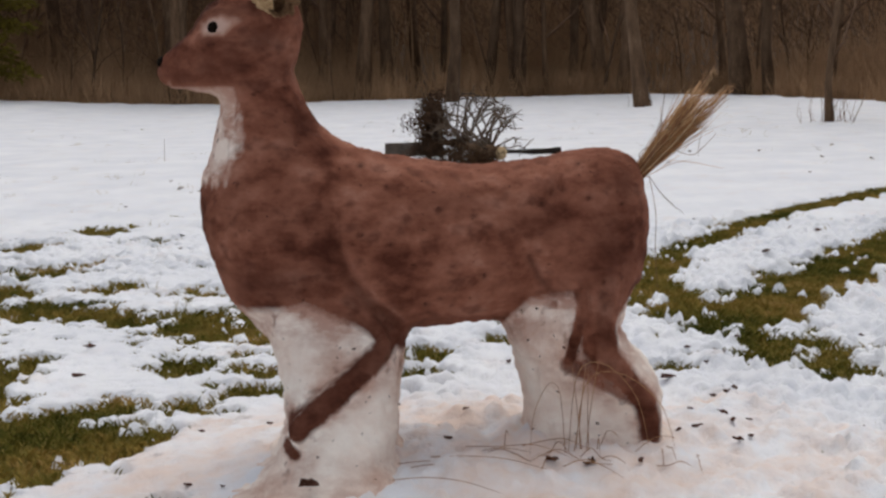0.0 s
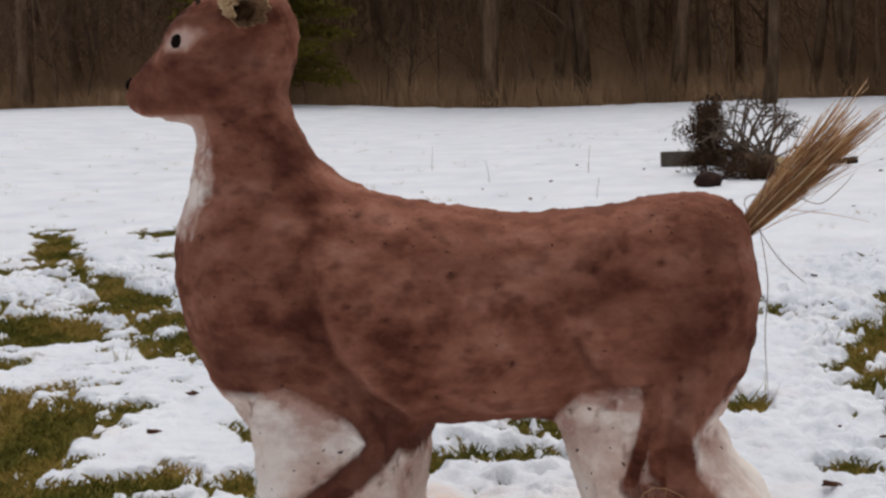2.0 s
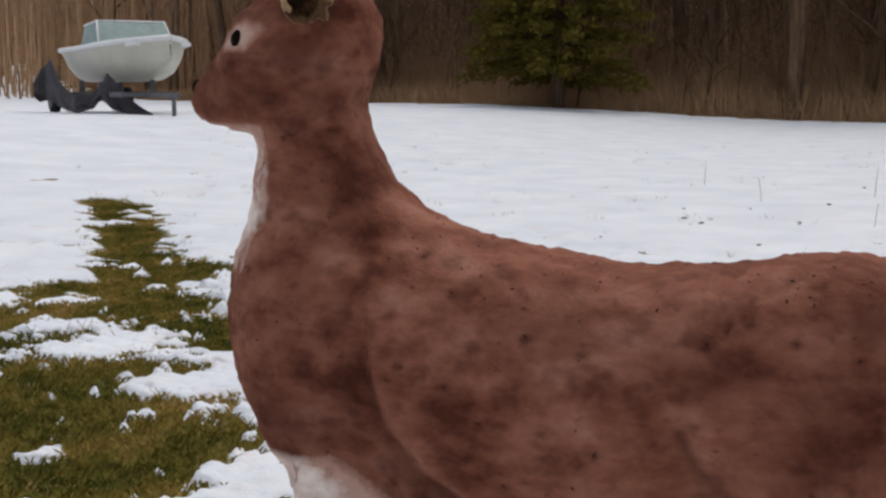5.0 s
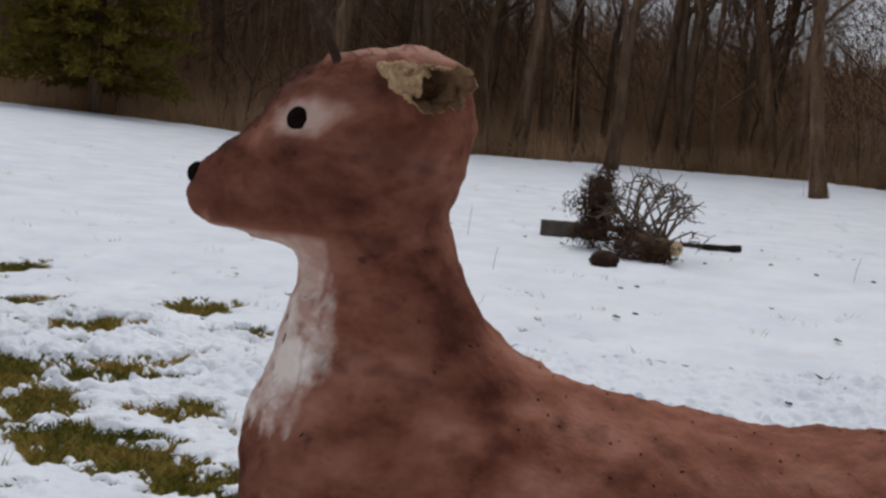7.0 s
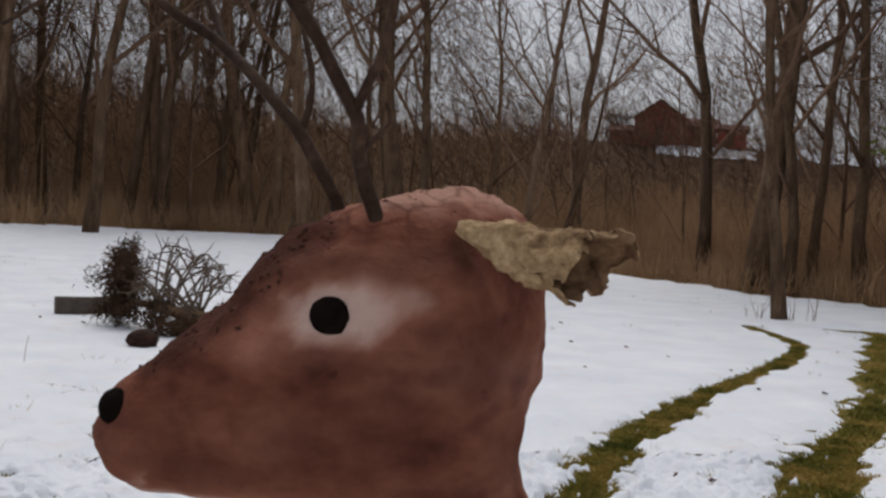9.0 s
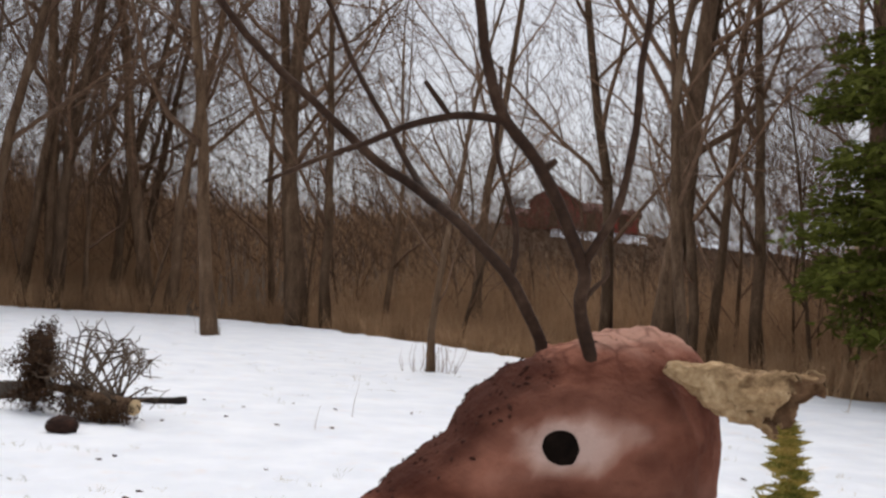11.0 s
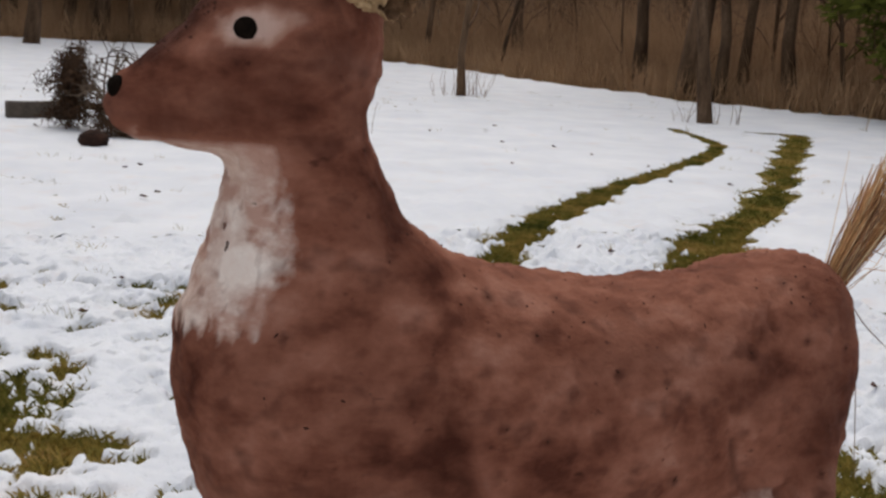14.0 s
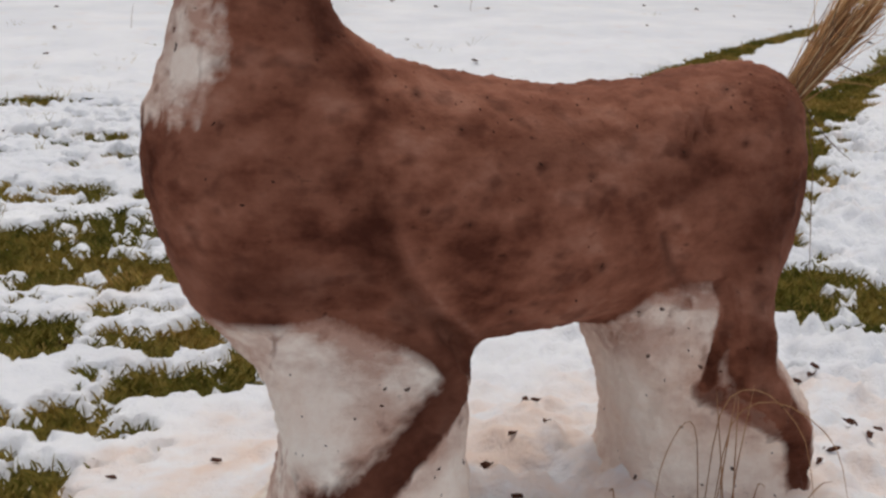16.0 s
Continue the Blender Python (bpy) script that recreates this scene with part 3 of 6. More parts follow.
def build_sculpture():
    step = 0.0105
    lo, hi = np.array((-0.95, -0.56, -0.03)), np.array((0.80, 0.44, 1.55))
    n = ((hi - lo) / step).astype(int) + 1
    ax = [lo[k] + step * np.arange(n[k]) for k in range(3)]
    X, Y, Z = (a.astype(np.float32) for a in np.meshgrid(*ax, indexing="ij"))
    x1, z1 = ax[0], ax[2]

    def of_x(rows, k):
        return along(x1, rows, k)[:, None, None]

    def of_z(rows, k):
        return along(z1, rows, k)[None, None, :]

    mid = np.interp(x1, (-0.74, -0.5, -0.25, 0.1, 0.3, 0.46, 0.66), (-0.034, -0.028, -0.014, 0.025, 0.06, 0.095, 0.10))[:, None, None]
    w = np.interp(x1, (-0.48, -0.25, 0.05, 0.3, 0.46), (0.225, 0.236, 0.225, 0.195, 0.192))
    w = np.where(x1 < -0.48, 0.225 * np.sqrt(np.clip(1 - ((x1 + 0.48) / 0.258) ** 2, 0.002, 1)), w)
    w = np.where(x1 > 0.46, 0.192 * np.sqrt(np.clip(1 - ((x1 - 0.46) / 0.197) ** 2, 0.002, 1)), w)[:, None, None]
    top, bot = of_x(TORSO, 1), of_x(TORSO, 2)
    h = np.maximum((top - bot) / 2, 0.006)
    r = (np.abs((Y - mid) / w) ** 2.3 + np.abs((Z - (top + bot) / 2) / h) ** 2.3) ** (1 / 2.3)
    torso = (r - 1) * np.minimum(w, h)
    torso = np.where((X < -0.737) | (X > 0.657), 0.05 + np.maximum(-0.737 - X, X - 0.657), torso)

    a, b = of_z(NECK, 1), of_z(NECK, 2)
    h, w = (b - a) / 2, of_z(NECK, 4)
    neck = (np.sqrt(((X - (a + b) / 2) / h) ** 2 + ((Y - of_z(NECK, 3)) / w) ** 2) - 1) * np.minimum(w, h)
    neck = np.maximum(neck, np.maximum(0.85 - Z, Z - 1.36))

    top, bot = of_x(HEAD, 1), of_x(HEAD, 2)
    h, w = (top - bot) / 2, of_x(HEAD, 4)
    r = (np.abs((Y - of_x(HEAD, 3)) / w) ** 2.2 + np.abs((Z - (top + bot) / 2) / h) ** 2.2) ** (1 / 2.2)
    head = (r - 1) * np.minimum(w, h)
    head = np.where((X < -0.848) | (X > -0.410), 0.05 + np.maximum(-0.848 - X, X + 0.410), head)

    def pillar(rows):
        a, b, c, d = (of_z(rows, k) for k in (1, 2, 3, 4))
        h, w = (b - a) / 2, (d - c) / 2
        r = (np.abs((X - (a + b) / 2) / h) ** 3 + np.abs((Y - (c + d) / 2) / w) ** 3) ** (1 / 3)
        return np.maximum((r - 1) * np.minimum(h, w), Z - rows[-1][0])

    def join(p, q, k):
        t = np.clip(0.5 + 0.5 * (q - p) / k, 0, 1)
        return q * (1 - t) + p * t - k * t * (1 - t)

    f = join(torso, neck, 0.05)
    f = join(f, head, 0.035)
    f = join(f, pillar(FORE), 0.045)
    f = join(f, pillar(HIND), 0.05)

    # the near legs stand out of the blocks in relief
    def rope(pts, ys, r):
        best = np.full(X.shape, 9.0, dtype=np.float32)
        for (ax_, az), (bx, bz), ay, by in zip(pts, pts[1:], ys, ys[1:]):
            d = np.array((bx - ax_, by - ay, bz - az))
            t = np.clip(((X - ax_) * d[0] + (Y - ay) * d[1] + (Z - az) * d[2]) / (d @ d), 0, 1)
            best = np.minimum(best, np.sqrt((X - ax_ - t * d[0]) ** 2 + (Y - ay - t * d[1]) ** 2 + (Z - az - t * d[2]) ** 2))
        return best - r
    f = join(f, rope(FORELEG, FORELEG_Y, 0.023), 0.06)
    f = join(f, rope(HINDLEG, HINDLEG_Y, 0.036), 0.045)

    # furrows smoothed in by hand
    def from_path(x, z, pts):
        best = np.full(np.shape(x), 9.0)
        for (ax_, az), (bx, bz) in zip(pts, pts[1:]):
            dx, dz = bx - ax_, bz - az
            t = np.clip(((x - ax_) * dx + (z - az) * dz) / (dx * dx + dz * dz), 0, 1)
            best = np.minimum(best, np.hypot(x - ax_ - t * dx, z - az - t * dz))
        return best
    GX, GZ = np.meshgrid(x1, z1, indexing="ij")
    fold = 0.016 * np.exp(-(from_path(GX, GZ, SHOULDER) / 0.020) ** 2) - 0.009 * np.exp(-(from_path(GX, GZ, [(p + 0.032, q + 0.01) for p, q in SHOULDER]) / 0.016) ** 2) + 0.018 * np.exp(-(from_path(GX, GZ, FLANK) / 0.014) ** 2)
    fold += 0.014 * np.exp(-(from_path(GX, GZ, [(0.30, 0.66), (0.33, 0.58), (0.41, 0.55)]) / 0.018) ** 2) + 0.02 * np.exp(-(from_path(GX, GZ, HINDFOLD) / 0.016) ** 2)
    f = f + fold[:, None, :] * (Y < 0.05)
    f = f.astype(np.float32)

    # surface of the field: one vertex in every cell that the surface crosses
    inside = f < 0
    cnt = np.zeros(tuple(n - 1), dtype=np.float32)
    pos = np.zeros((3, *(n - 1)), dtype=np.float32)
    corner = lambda i, j, k: tuple(slice(o, o + m - 1) for o, m in zip((i, j, k), n))
    for axis in range(3):
        for u in (0, 1):
            for v in (0, 1):
                c0 = [u, v]
                c0.insert(axis, 0)
                c1 = list(c0)
                c1[axis] = 1
                f0, f1 = f[corner(*c0)], f[corner(*c1)]
                cross = (f0 < 0) != (f1 < 0)
                t = np.where(cross, f0 / np.where(cross, f0 - f1, 1), 0)
                cnt += cross
                for k in range(3):
                    pos[k] += cross * ((t if k == axis else c0[k]))
    active = cnt > 0
    ids = np.full(active.shape, -1, dtype=np.int64)
    ids[active] = np.arange(active.sum())
    cell = np.stack(np.nonzero(active), 1)
    V = lo + step * (cell + (pos[:, active] / cnt[active]).T)
    faces = []
    for axis in range(3):
        o1, o2 = [k for k in range(3) if k != axis]
        s0 = [slice(1, m - 1) for m in n]
        s1 = list(s0)
        s0[axis], s1[axis] = slice(0, n[axis] - 1), slice(1, n[axis])
        a0, a1 = inside[tuple(s0)], inside[tuple(s1)]
        at = np.stack(np.nonzero(a0 != a1), 1)
        flip = a0[tuple(at.T)]
        for k in (o1, o2):
            at[:, k] += 1
        quad = []
        for d1, d2 in ((1, 1), (0, 1), (0, 0), (1, 0)):
            c = at.copy()
            c[:, o1] -= d1
            c[:, o2] -= d2
            quad.append(ids[tuple(c.T)])
        quad = np.stack(quad, 1)
        if axis == 1:
            flip = ~flip
        quad[~flip] = quad[~flip][:, ::-1]
        faces.append(quad)
    F = np.concatenate(faces)
    F = F[(F >= 0).all(1)]

    # smooth, then press the hand-patted relief into it along the normals
    E = np.concatenate([F[:, [0, 1]], F[:, [1, 2]], F[:, [2, 3]], F[:, [3, 0]]])
    deg = np.bincount(E.ravel(), minlength=len(V)).astype(float)[:, None]
    for _ in range(5):
        acc = np.zeros_like(V)
        for k in range(3):
            acc[:, k] = np.bincount(E[:, 0], V[E[:, 1], k], len(V)) + np.bincount(E[:, 1], V[E[:, 0], k], len(V))
        V = 0.4 * V + 0.6 * acc / np.maximum(deg, 1)
    N = np.zeros_like(V)
    fn = np.cross(V[F[:, 2]] - V[F[:, 0]], V[F[:, 3]] - V[F[:, 1]])
    for k in range(4):
        for c in range(3):
            N[:, c] += np.bincount(F[:, k], fn[:, c], len(V))
    N /= np.maximum(np.linalg.norm(N, axis=1, keepdims=True), 1e-9)
    x, y, z = V.T
    relief = 0.024 * (fbm(V * 8, 3, 3) - 0.5) + 0.017 * (fbm(V * 24, 13, 3) - 0.5)
    white = z < 0.5
    relief += white * (0.026 * (fbm(V * 13, 23, 3) - 0.5) + 0.014 * (fbm(V * 34, 24, 2) - 0.5))
    crown = smoothstep(0.75, 0.92, N[:, 2]) * (0.016 * (fbm(V * 55, 33, 2) - 0.4) + 0.013 * (z > 1.40) * (fbm(V * 26, 35, 2) - 0.45))
    crease = np.exp(-(((x - 0.31) / 0.075) ** 2 + ((z - 0.895) / 0.05) ** 2)) * (y < 0.1) * (1 - np.abs(2 * vnoise(V * np.array((44, 14, 17)), 5) - 1) * 2.5)
    haunch = 0.017 * crease
    folds = (y < 0.1) * np.exp(-(((x - 0.41) / 0.16) ** 2 + ((z - 0.40) / 0.18) ** 2)) * 0.045 * (vnoise(V * np.array((38, 14, 9)), 7) - 0.5)
    V = V + N * (relief + crown + haunch + folds)[:, None]

    # the eye lies in a shallow socket under a modelled brow and over a low cheekbone
    x, y, z = V.T
    socket = np.hypot((x + 0.645) / 0.046, (z - 1.380) / 0.034)
    lid = from_path(x, z, [(-0.712, 1.395), (-0.690, 1.418), (-0.650, 1.428), (-0.605, 1.420), (-0.575, 1.400)])
    cheek = from_path(x, z, [(-0.700, 1.352), (-0.650, 1.338), (-0.600, 1.350)])
    face = (y < -0.06) * (z > 1.2)
    V = V + N * (face * (0.006 * np.exp(-(lid / 0.012) ** 2) + 0.004 * np.exp(-(cheek / 0.014) ** 2) - 0.007 * np.exp(-socket ** 2)))[:, None]
    x, y, z = V.T
    crack = smoothstep(1.435, 1.465, z + 0.012 * (fbm(V * 22, 62, 2) - 0.5)) * smoothstep(-0.70, -0.66, x)
    crack = np.clip(np.maximum(crack, 0.9 * np.exp(-(((x + 0.565) / 0.03) ** 2 + ((z - 1.447) / 0.02) ** 2))), 0, 1)

    # dye: 1 brown, 0 bare white snow
    line = np.interp(x, (-0.75, -0.60, -0.50, -0.42, -0.34, -0.25, -0.17, -0.12, 0.15, 0.20, 0.26, 0.39, 0.42, 0.52, 0.56, 0.70),
                        (0.55, 0.545, 0.55, 0.565, 0.53, 0.49, 0.44, 0.40, 0.40, 0.49, 0.545, 0.555, 0.46, 0.46, 0.50, 0.56))
    dye = smoothstep(-0.035, 0.035, z - line)
    near = y < 0.06
    for pts, half in ((FORELEG, 0.030), (HINDLEG, 0.032), (FOREFOOT, 0.015), (HINDFOLD, 0.016), ([(0.455, 0.58), (0.445, 0.50), (0.435, 0.40)], 0.026), ([(0.45, 0.40), (0.47, 0.345), (0.52, 0.31)], 0.026)):
        dye = np.maximum(dye, near * smoothstep(1.75, 0.55, from_path(x, z, pts) / half + 0.5 * (fbm(V * 38, 57, 2) - 0.5)))
    dye = np.maximum(dye, 0.74 * near * smoothstep(1.4, 0.7, from_path(x, z, HINDSHIN) / 0.030))
    strand = np.exp(-((x - 0.43) / 0.07) ** 2 - ((z - 0.46) / 0.14) ** 2) * smoothstep(0.52, 0.66, vnoise(V * np.array((46, 14, 7)), 9))
    dye = np.maximum(dye, 0.9 * near * np.exp(-((x - 0.442) / 0.05) ** 2 - ((z - 0.385) / 0.06) ** 2))
    dye = dye * (1 - 0.08 * near * strand)
    bib_x = np.interp(z, (0.90, 0.95, 1.05, 1.15, 1.21), (-0.660, -0.620, -0.582, -0.582, -0.602))
    bib = smoothstep(0.03, -0.045, x - bib_x + 0.09 * (fbm(V * np.array((45, 45, 9)), 43, 3) - 0.5)) * smoothstep(0.89, 0.95, z + 0.12 * (fbm(V * np.array((42, 42, 5)), 44, 3) - 0.5)) * smoothstep(1.225, 1.19, z)
    streak = fbm(V * np.array((60, 60, 9)), 48, 2)
    dye = dye * (1 - bib * np.clip(0.95 + 1.8 * (streak - 0.45), 0.35, 1.0))
    wander = fbm(V * 34, 46, 3) - 0.5
    ring = np.hypot((x + 0.648) / 0.050, (z - 1.386 - 0.15 * (x + 0.645)) / 0.031)
    tail_ = np.hypot((x + 0.606) / 0.040, (z - 1.399) / 0.017)
    pale = np.maximum(0.76 * smoothstep(1.48, 0.55, ring + 0.8 * wander), 0.55 * smoothstep(1.6, 0.4, tail_ + 0.8 * wander)) * (z > 1.2) * (y < -0.08)
    chin = smoothstep(1.232, 1.200, z - 0.02 * (x < -0.80)) * smoothstep(-0.84, -0.80, x) * smoothstep(-0.60, -0.66, x) * (z > 1.17)
    pale = np.maximum(pale, 0.55 * chin)
    pale = np.maximum(pale, 0.28 * np.exp(-((x + 0.83) / 0.03) ** 2 - ((z - 1.25) / 0.025) ** 2))
    pale = np.maximum(pale, 0.30 * np.exp(-((x + 0.700) / 0.040) ** 2 - ((z - 1.352) / 0.016) ** 2))
    # crown paler: pink snow lumps, plus top light put into the colour
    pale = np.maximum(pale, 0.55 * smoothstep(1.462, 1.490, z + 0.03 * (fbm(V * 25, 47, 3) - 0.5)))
    # light from above painted on the back: upward faces turn paler
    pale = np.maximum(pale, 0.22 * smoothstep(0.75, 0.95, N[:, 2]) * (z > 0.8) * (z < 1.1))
    pale = np.maximum(pale, 0.30 * np.exp(-((x + 0.68) / 0.09) ** 2 - ((z - 0.60) / 0.06) ** 2))
    pale = np.maximum(pale, 0.30 * np.exp(-((x - 0.36) / 0.07) ** 2 - ((z - 0.585) / 0.05) ** 2))
    pale = np.maximum(pale, 0.18 * np.exp(-((x - 0.05) / 0.18) ** 2 - ((z - 0.50) / 0.06) ** 2))
    # darker brown low on the near side, round the elbow
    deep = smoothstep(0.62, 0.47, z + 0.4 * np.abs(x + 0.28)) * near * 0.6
    # crease shade of the shoulder and flank furrows painted into the brown
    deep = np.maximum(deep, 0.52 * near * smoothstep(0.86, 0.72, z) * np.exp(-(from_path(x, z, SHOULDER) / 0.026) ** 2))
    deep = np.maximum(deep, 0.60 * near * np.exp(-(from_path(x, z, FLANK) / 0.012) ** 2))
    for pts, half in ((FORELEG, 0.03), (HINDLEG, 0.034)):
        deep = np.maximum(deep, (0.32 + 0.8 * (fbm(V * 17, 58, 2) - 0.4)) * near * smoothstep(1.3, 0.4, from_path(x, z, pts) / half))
    # uneven brown patches, with some shape shading painted into cheek and jaw
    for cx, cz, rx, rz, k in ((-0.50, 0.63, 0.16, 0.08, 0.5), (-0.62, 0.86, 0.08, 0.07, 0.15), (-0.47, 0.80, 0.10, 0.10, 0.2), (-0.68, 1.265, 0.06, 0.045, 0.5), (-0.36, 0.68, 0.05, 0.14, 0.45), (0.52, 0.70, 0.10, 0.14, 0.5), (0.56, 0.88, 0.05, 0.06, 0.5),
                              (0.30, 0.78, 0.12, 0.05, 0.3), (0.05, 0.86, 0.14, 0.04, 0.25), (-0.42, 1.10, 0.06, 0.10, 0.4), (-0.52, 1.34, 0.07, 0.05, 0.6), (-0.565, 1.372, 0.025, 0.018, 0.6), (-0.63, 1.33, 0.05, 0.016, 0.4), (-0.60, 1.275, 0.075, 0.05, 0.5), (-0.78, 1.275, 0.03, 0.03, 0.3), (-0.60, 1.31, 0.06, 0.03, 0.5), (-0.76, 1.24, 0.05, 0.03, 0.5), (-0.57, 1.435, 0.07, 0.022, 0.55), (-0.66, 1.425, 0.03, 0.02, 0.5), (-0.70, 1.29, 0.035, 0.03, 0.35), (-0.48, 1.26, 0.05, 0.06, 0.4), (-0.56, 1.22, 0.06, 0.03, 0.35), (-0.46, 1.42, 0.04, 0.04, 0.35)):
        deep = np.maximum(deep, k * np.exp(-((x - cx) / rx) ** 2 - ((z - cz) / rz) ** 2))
    haze = 0.95 * smoothstep(-0.20, -0.01, z - line)
    for pts in (FORELEG, HINDLEG, HINDSHIN, HINDFOLD, FOREFOOT):
        haze = np.maximum(haze, 0.85 * near * smoothstep(0.11, 0.03, from_path(x, z, pts)))
    haze = np.maximum(haze, 0.6 * smoothstep(0.22, 0.05, z))
    # painted highlight on the ridge beside the shoulder furrow
    pale = np.maximum(pale, 0.36 * near * smoothstep(0.80, 0.66, z) * np.exp(-(from_path(x, z, [(p + 0.034, q + 0.01) for p, q in SHOULDER]) / 0.012) ** 2) * (0.4 + 1.2 * fbm(V * 20, 59, 2)))
    dye = np.maximum(dye, 0.62 * haze * smoothstep(0.56, 0.70, fbm(V * np.array((20, 20, 14)), 60, 3)))
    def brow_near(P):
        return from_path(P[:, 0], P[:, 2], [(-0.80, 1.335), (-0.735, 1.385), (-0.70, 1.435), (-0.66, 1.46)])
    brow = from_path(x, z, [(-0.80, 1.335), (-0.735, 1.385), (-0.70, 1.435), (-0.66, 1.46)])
    # relief shading put into the brown along the lid and cheekbone
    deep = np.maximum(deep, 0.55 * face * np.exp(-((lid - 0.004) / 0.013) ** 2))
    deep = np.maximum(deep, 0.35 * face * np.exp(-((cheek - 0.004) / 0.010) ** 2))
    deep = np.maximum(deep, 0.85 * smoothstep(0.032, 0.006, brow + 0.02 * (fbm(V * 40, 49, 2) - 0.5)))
    MARKS = ((0.088, -0.197, 0.813), (0.298, -0.117, 0.836), (0.442, -0.089, 0.849), (0.546, -0.082, 0.826), (-0.017, -0.183, 0.836), (-0.245, -0.244, 0.775), (-0.16, -0.239, 0.741), (0.115, -0.184, 0.633),
             (-0.243, -0.151, 0.969), (-0.427, -0.194, 1.042), (-0.45, -0.141, 1.203), (-0.60, -0.2, 0.93), (0.228, -0.12, 0.507), (-0.06, -0.2, 0.55))
    for m in MARKS:
        off = V - np.array(m)
        deep = np.maximum(deep, 0.8 * np.exp(-(off[:, 0] / 0.012) ** 2 - (off[:, 2] / 0.009) ** 2 - (off[:, 1] / 0.05) ** 2))
    # ridge highlights of the haunch wrinkles painted in as paler brown
    pale = np.maximum(pale, 0.35 * np.clip(crease, 0, 1))
    rng = np.random.default_rng(8)
    spots = [int(np.argmin(((V - np.array(m)) ** 2).sum(1))) for m in MARKS]
    ridge = np.nonzero((N[:, 2] > 0.55) & (z > 0.85))[0]
    side = np.nonzero((N[:, 1] < -0.5) & (z > 0.12))[0]
    face = np.nonzero((brow_near(V) < 0.02) & (y < 0))[0]
    legs = np.nonzero((N[:, 1] < -0.4) & (z > 0.08) & (z < 0.45))[0]
    spots += list(rng.choice(legs, 34))
    spots += list(rng.choice(ridge, 150)) + list(rng.choice(side, 12)) + list(rng.choice(face, 110))
    CV, CF = [], []
    for k, i in enumerate(spots):
        r = rng.uniform(0.0015, 0.003) if k < 14 else rng.uniform(0.001, 0.0032)
        c, nn = V[i] + N[i] * r * 0.15, Vector(N[i])
        a = nn.orthogonal().normalized()
        b = nn.cross(a)
        turn = rng.uniform(0, 6.28)
        u, w = a * math.cos(turn) + b * math.sin(turn), b * math.cos(turn) - a * math.sin(turn)
        j = len(CV)
        L = rng.uniform(1.0, 3.0) if k < 14 else rng.uniform(0.8, 2.4)
        for p, q, h in ((L, 0, 0), (0.3, 0.9, 0.1), (-L, 0.3, 0), (-0.2, -0.8, 0.1), (0.2, 0, 0.8)):
            CV.append(Vector(c) + u * (p * r) + w * (q * r) + nn * (h * r))
        CF += [(j, j + 1, j + 4), (j + 1, j + 2, j + 4), (j + 2, j + 3, j + 4), (j + 3, j, j + 4), (j, j + 3, j + 2, j + 1)]
    tagged(mesh("bark_crumb", CV, CF, CRUMB, smooth=False), "dark specks of bark and dirt stuck in the snow", "dirt", kind="stuff")
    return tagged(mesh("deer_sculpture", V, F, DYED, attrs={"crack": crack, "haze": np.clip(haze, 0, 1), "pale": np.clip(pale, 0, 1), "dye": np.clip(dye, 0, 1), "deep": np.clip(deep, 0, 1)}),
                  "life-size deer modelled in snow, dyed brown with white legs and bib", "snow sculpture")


build_sculpture()


# ---- things set into the sculpture ----
def plug(name, at, r, axis, label):
    """A dark seed pod pressed into the snow: a lumpy squashed ball."""
    bm = bmesh.new()
    bmesh.ops.create_icosphere(bm, subdivisions=3, radius=r)
    for v in bm.verts:
        v.co *= 1 + 0.055 * (noise.noise(v.co * 90 + Vector(at)) + 0.5 * noise.noise(v.co * 220))
        v.co.z *= 0.75
    q = Vector(axis).to_track_quat("Z", "Y").to_matrix().to_4x4()
    bm.transform(Matrix.Translation(at) @ q)
    ob = part(name, bm, COAL, None)
    return tagged(ob, label, "plug")


plug("eye_plug", (-0.655, -0.160, 1.380), 0.0205, (-0.3, -1, 0.1), "round dark seed pod set in the deer's face as its eye")
plug("nose_plug", (-0.829, -0.072, 1.287), 0.0172, (-0.6, -0.8, 0.3), "small dark seed pod pressed into the muzzle as a nostril")


def stick(name, runs, label):
    V, F = [], []
    for pts, r0, r1, n in runs:
        path = bez(pts, n)
        path = [p + Vector((noise.noise(p * 22), noise.noise(p * 22 + Vector((9, 0, 0))), noise.noise(p * 22 + Vector((0, 9, 0))))) * 0.003 for p in path]
        radii = [0.82 * (r0 + (r1 - r0) * (k / (n - 1))) for k in range(n)]
        radii = [r * (1 + 0.10 * noise.noise(p * 60)) for p, r in zip(path, radii)]
        tube(V, F, path, radii, 8)
    return tagged(mesh(name, V, F, STICK), label, "branch", "antlers of the deer")


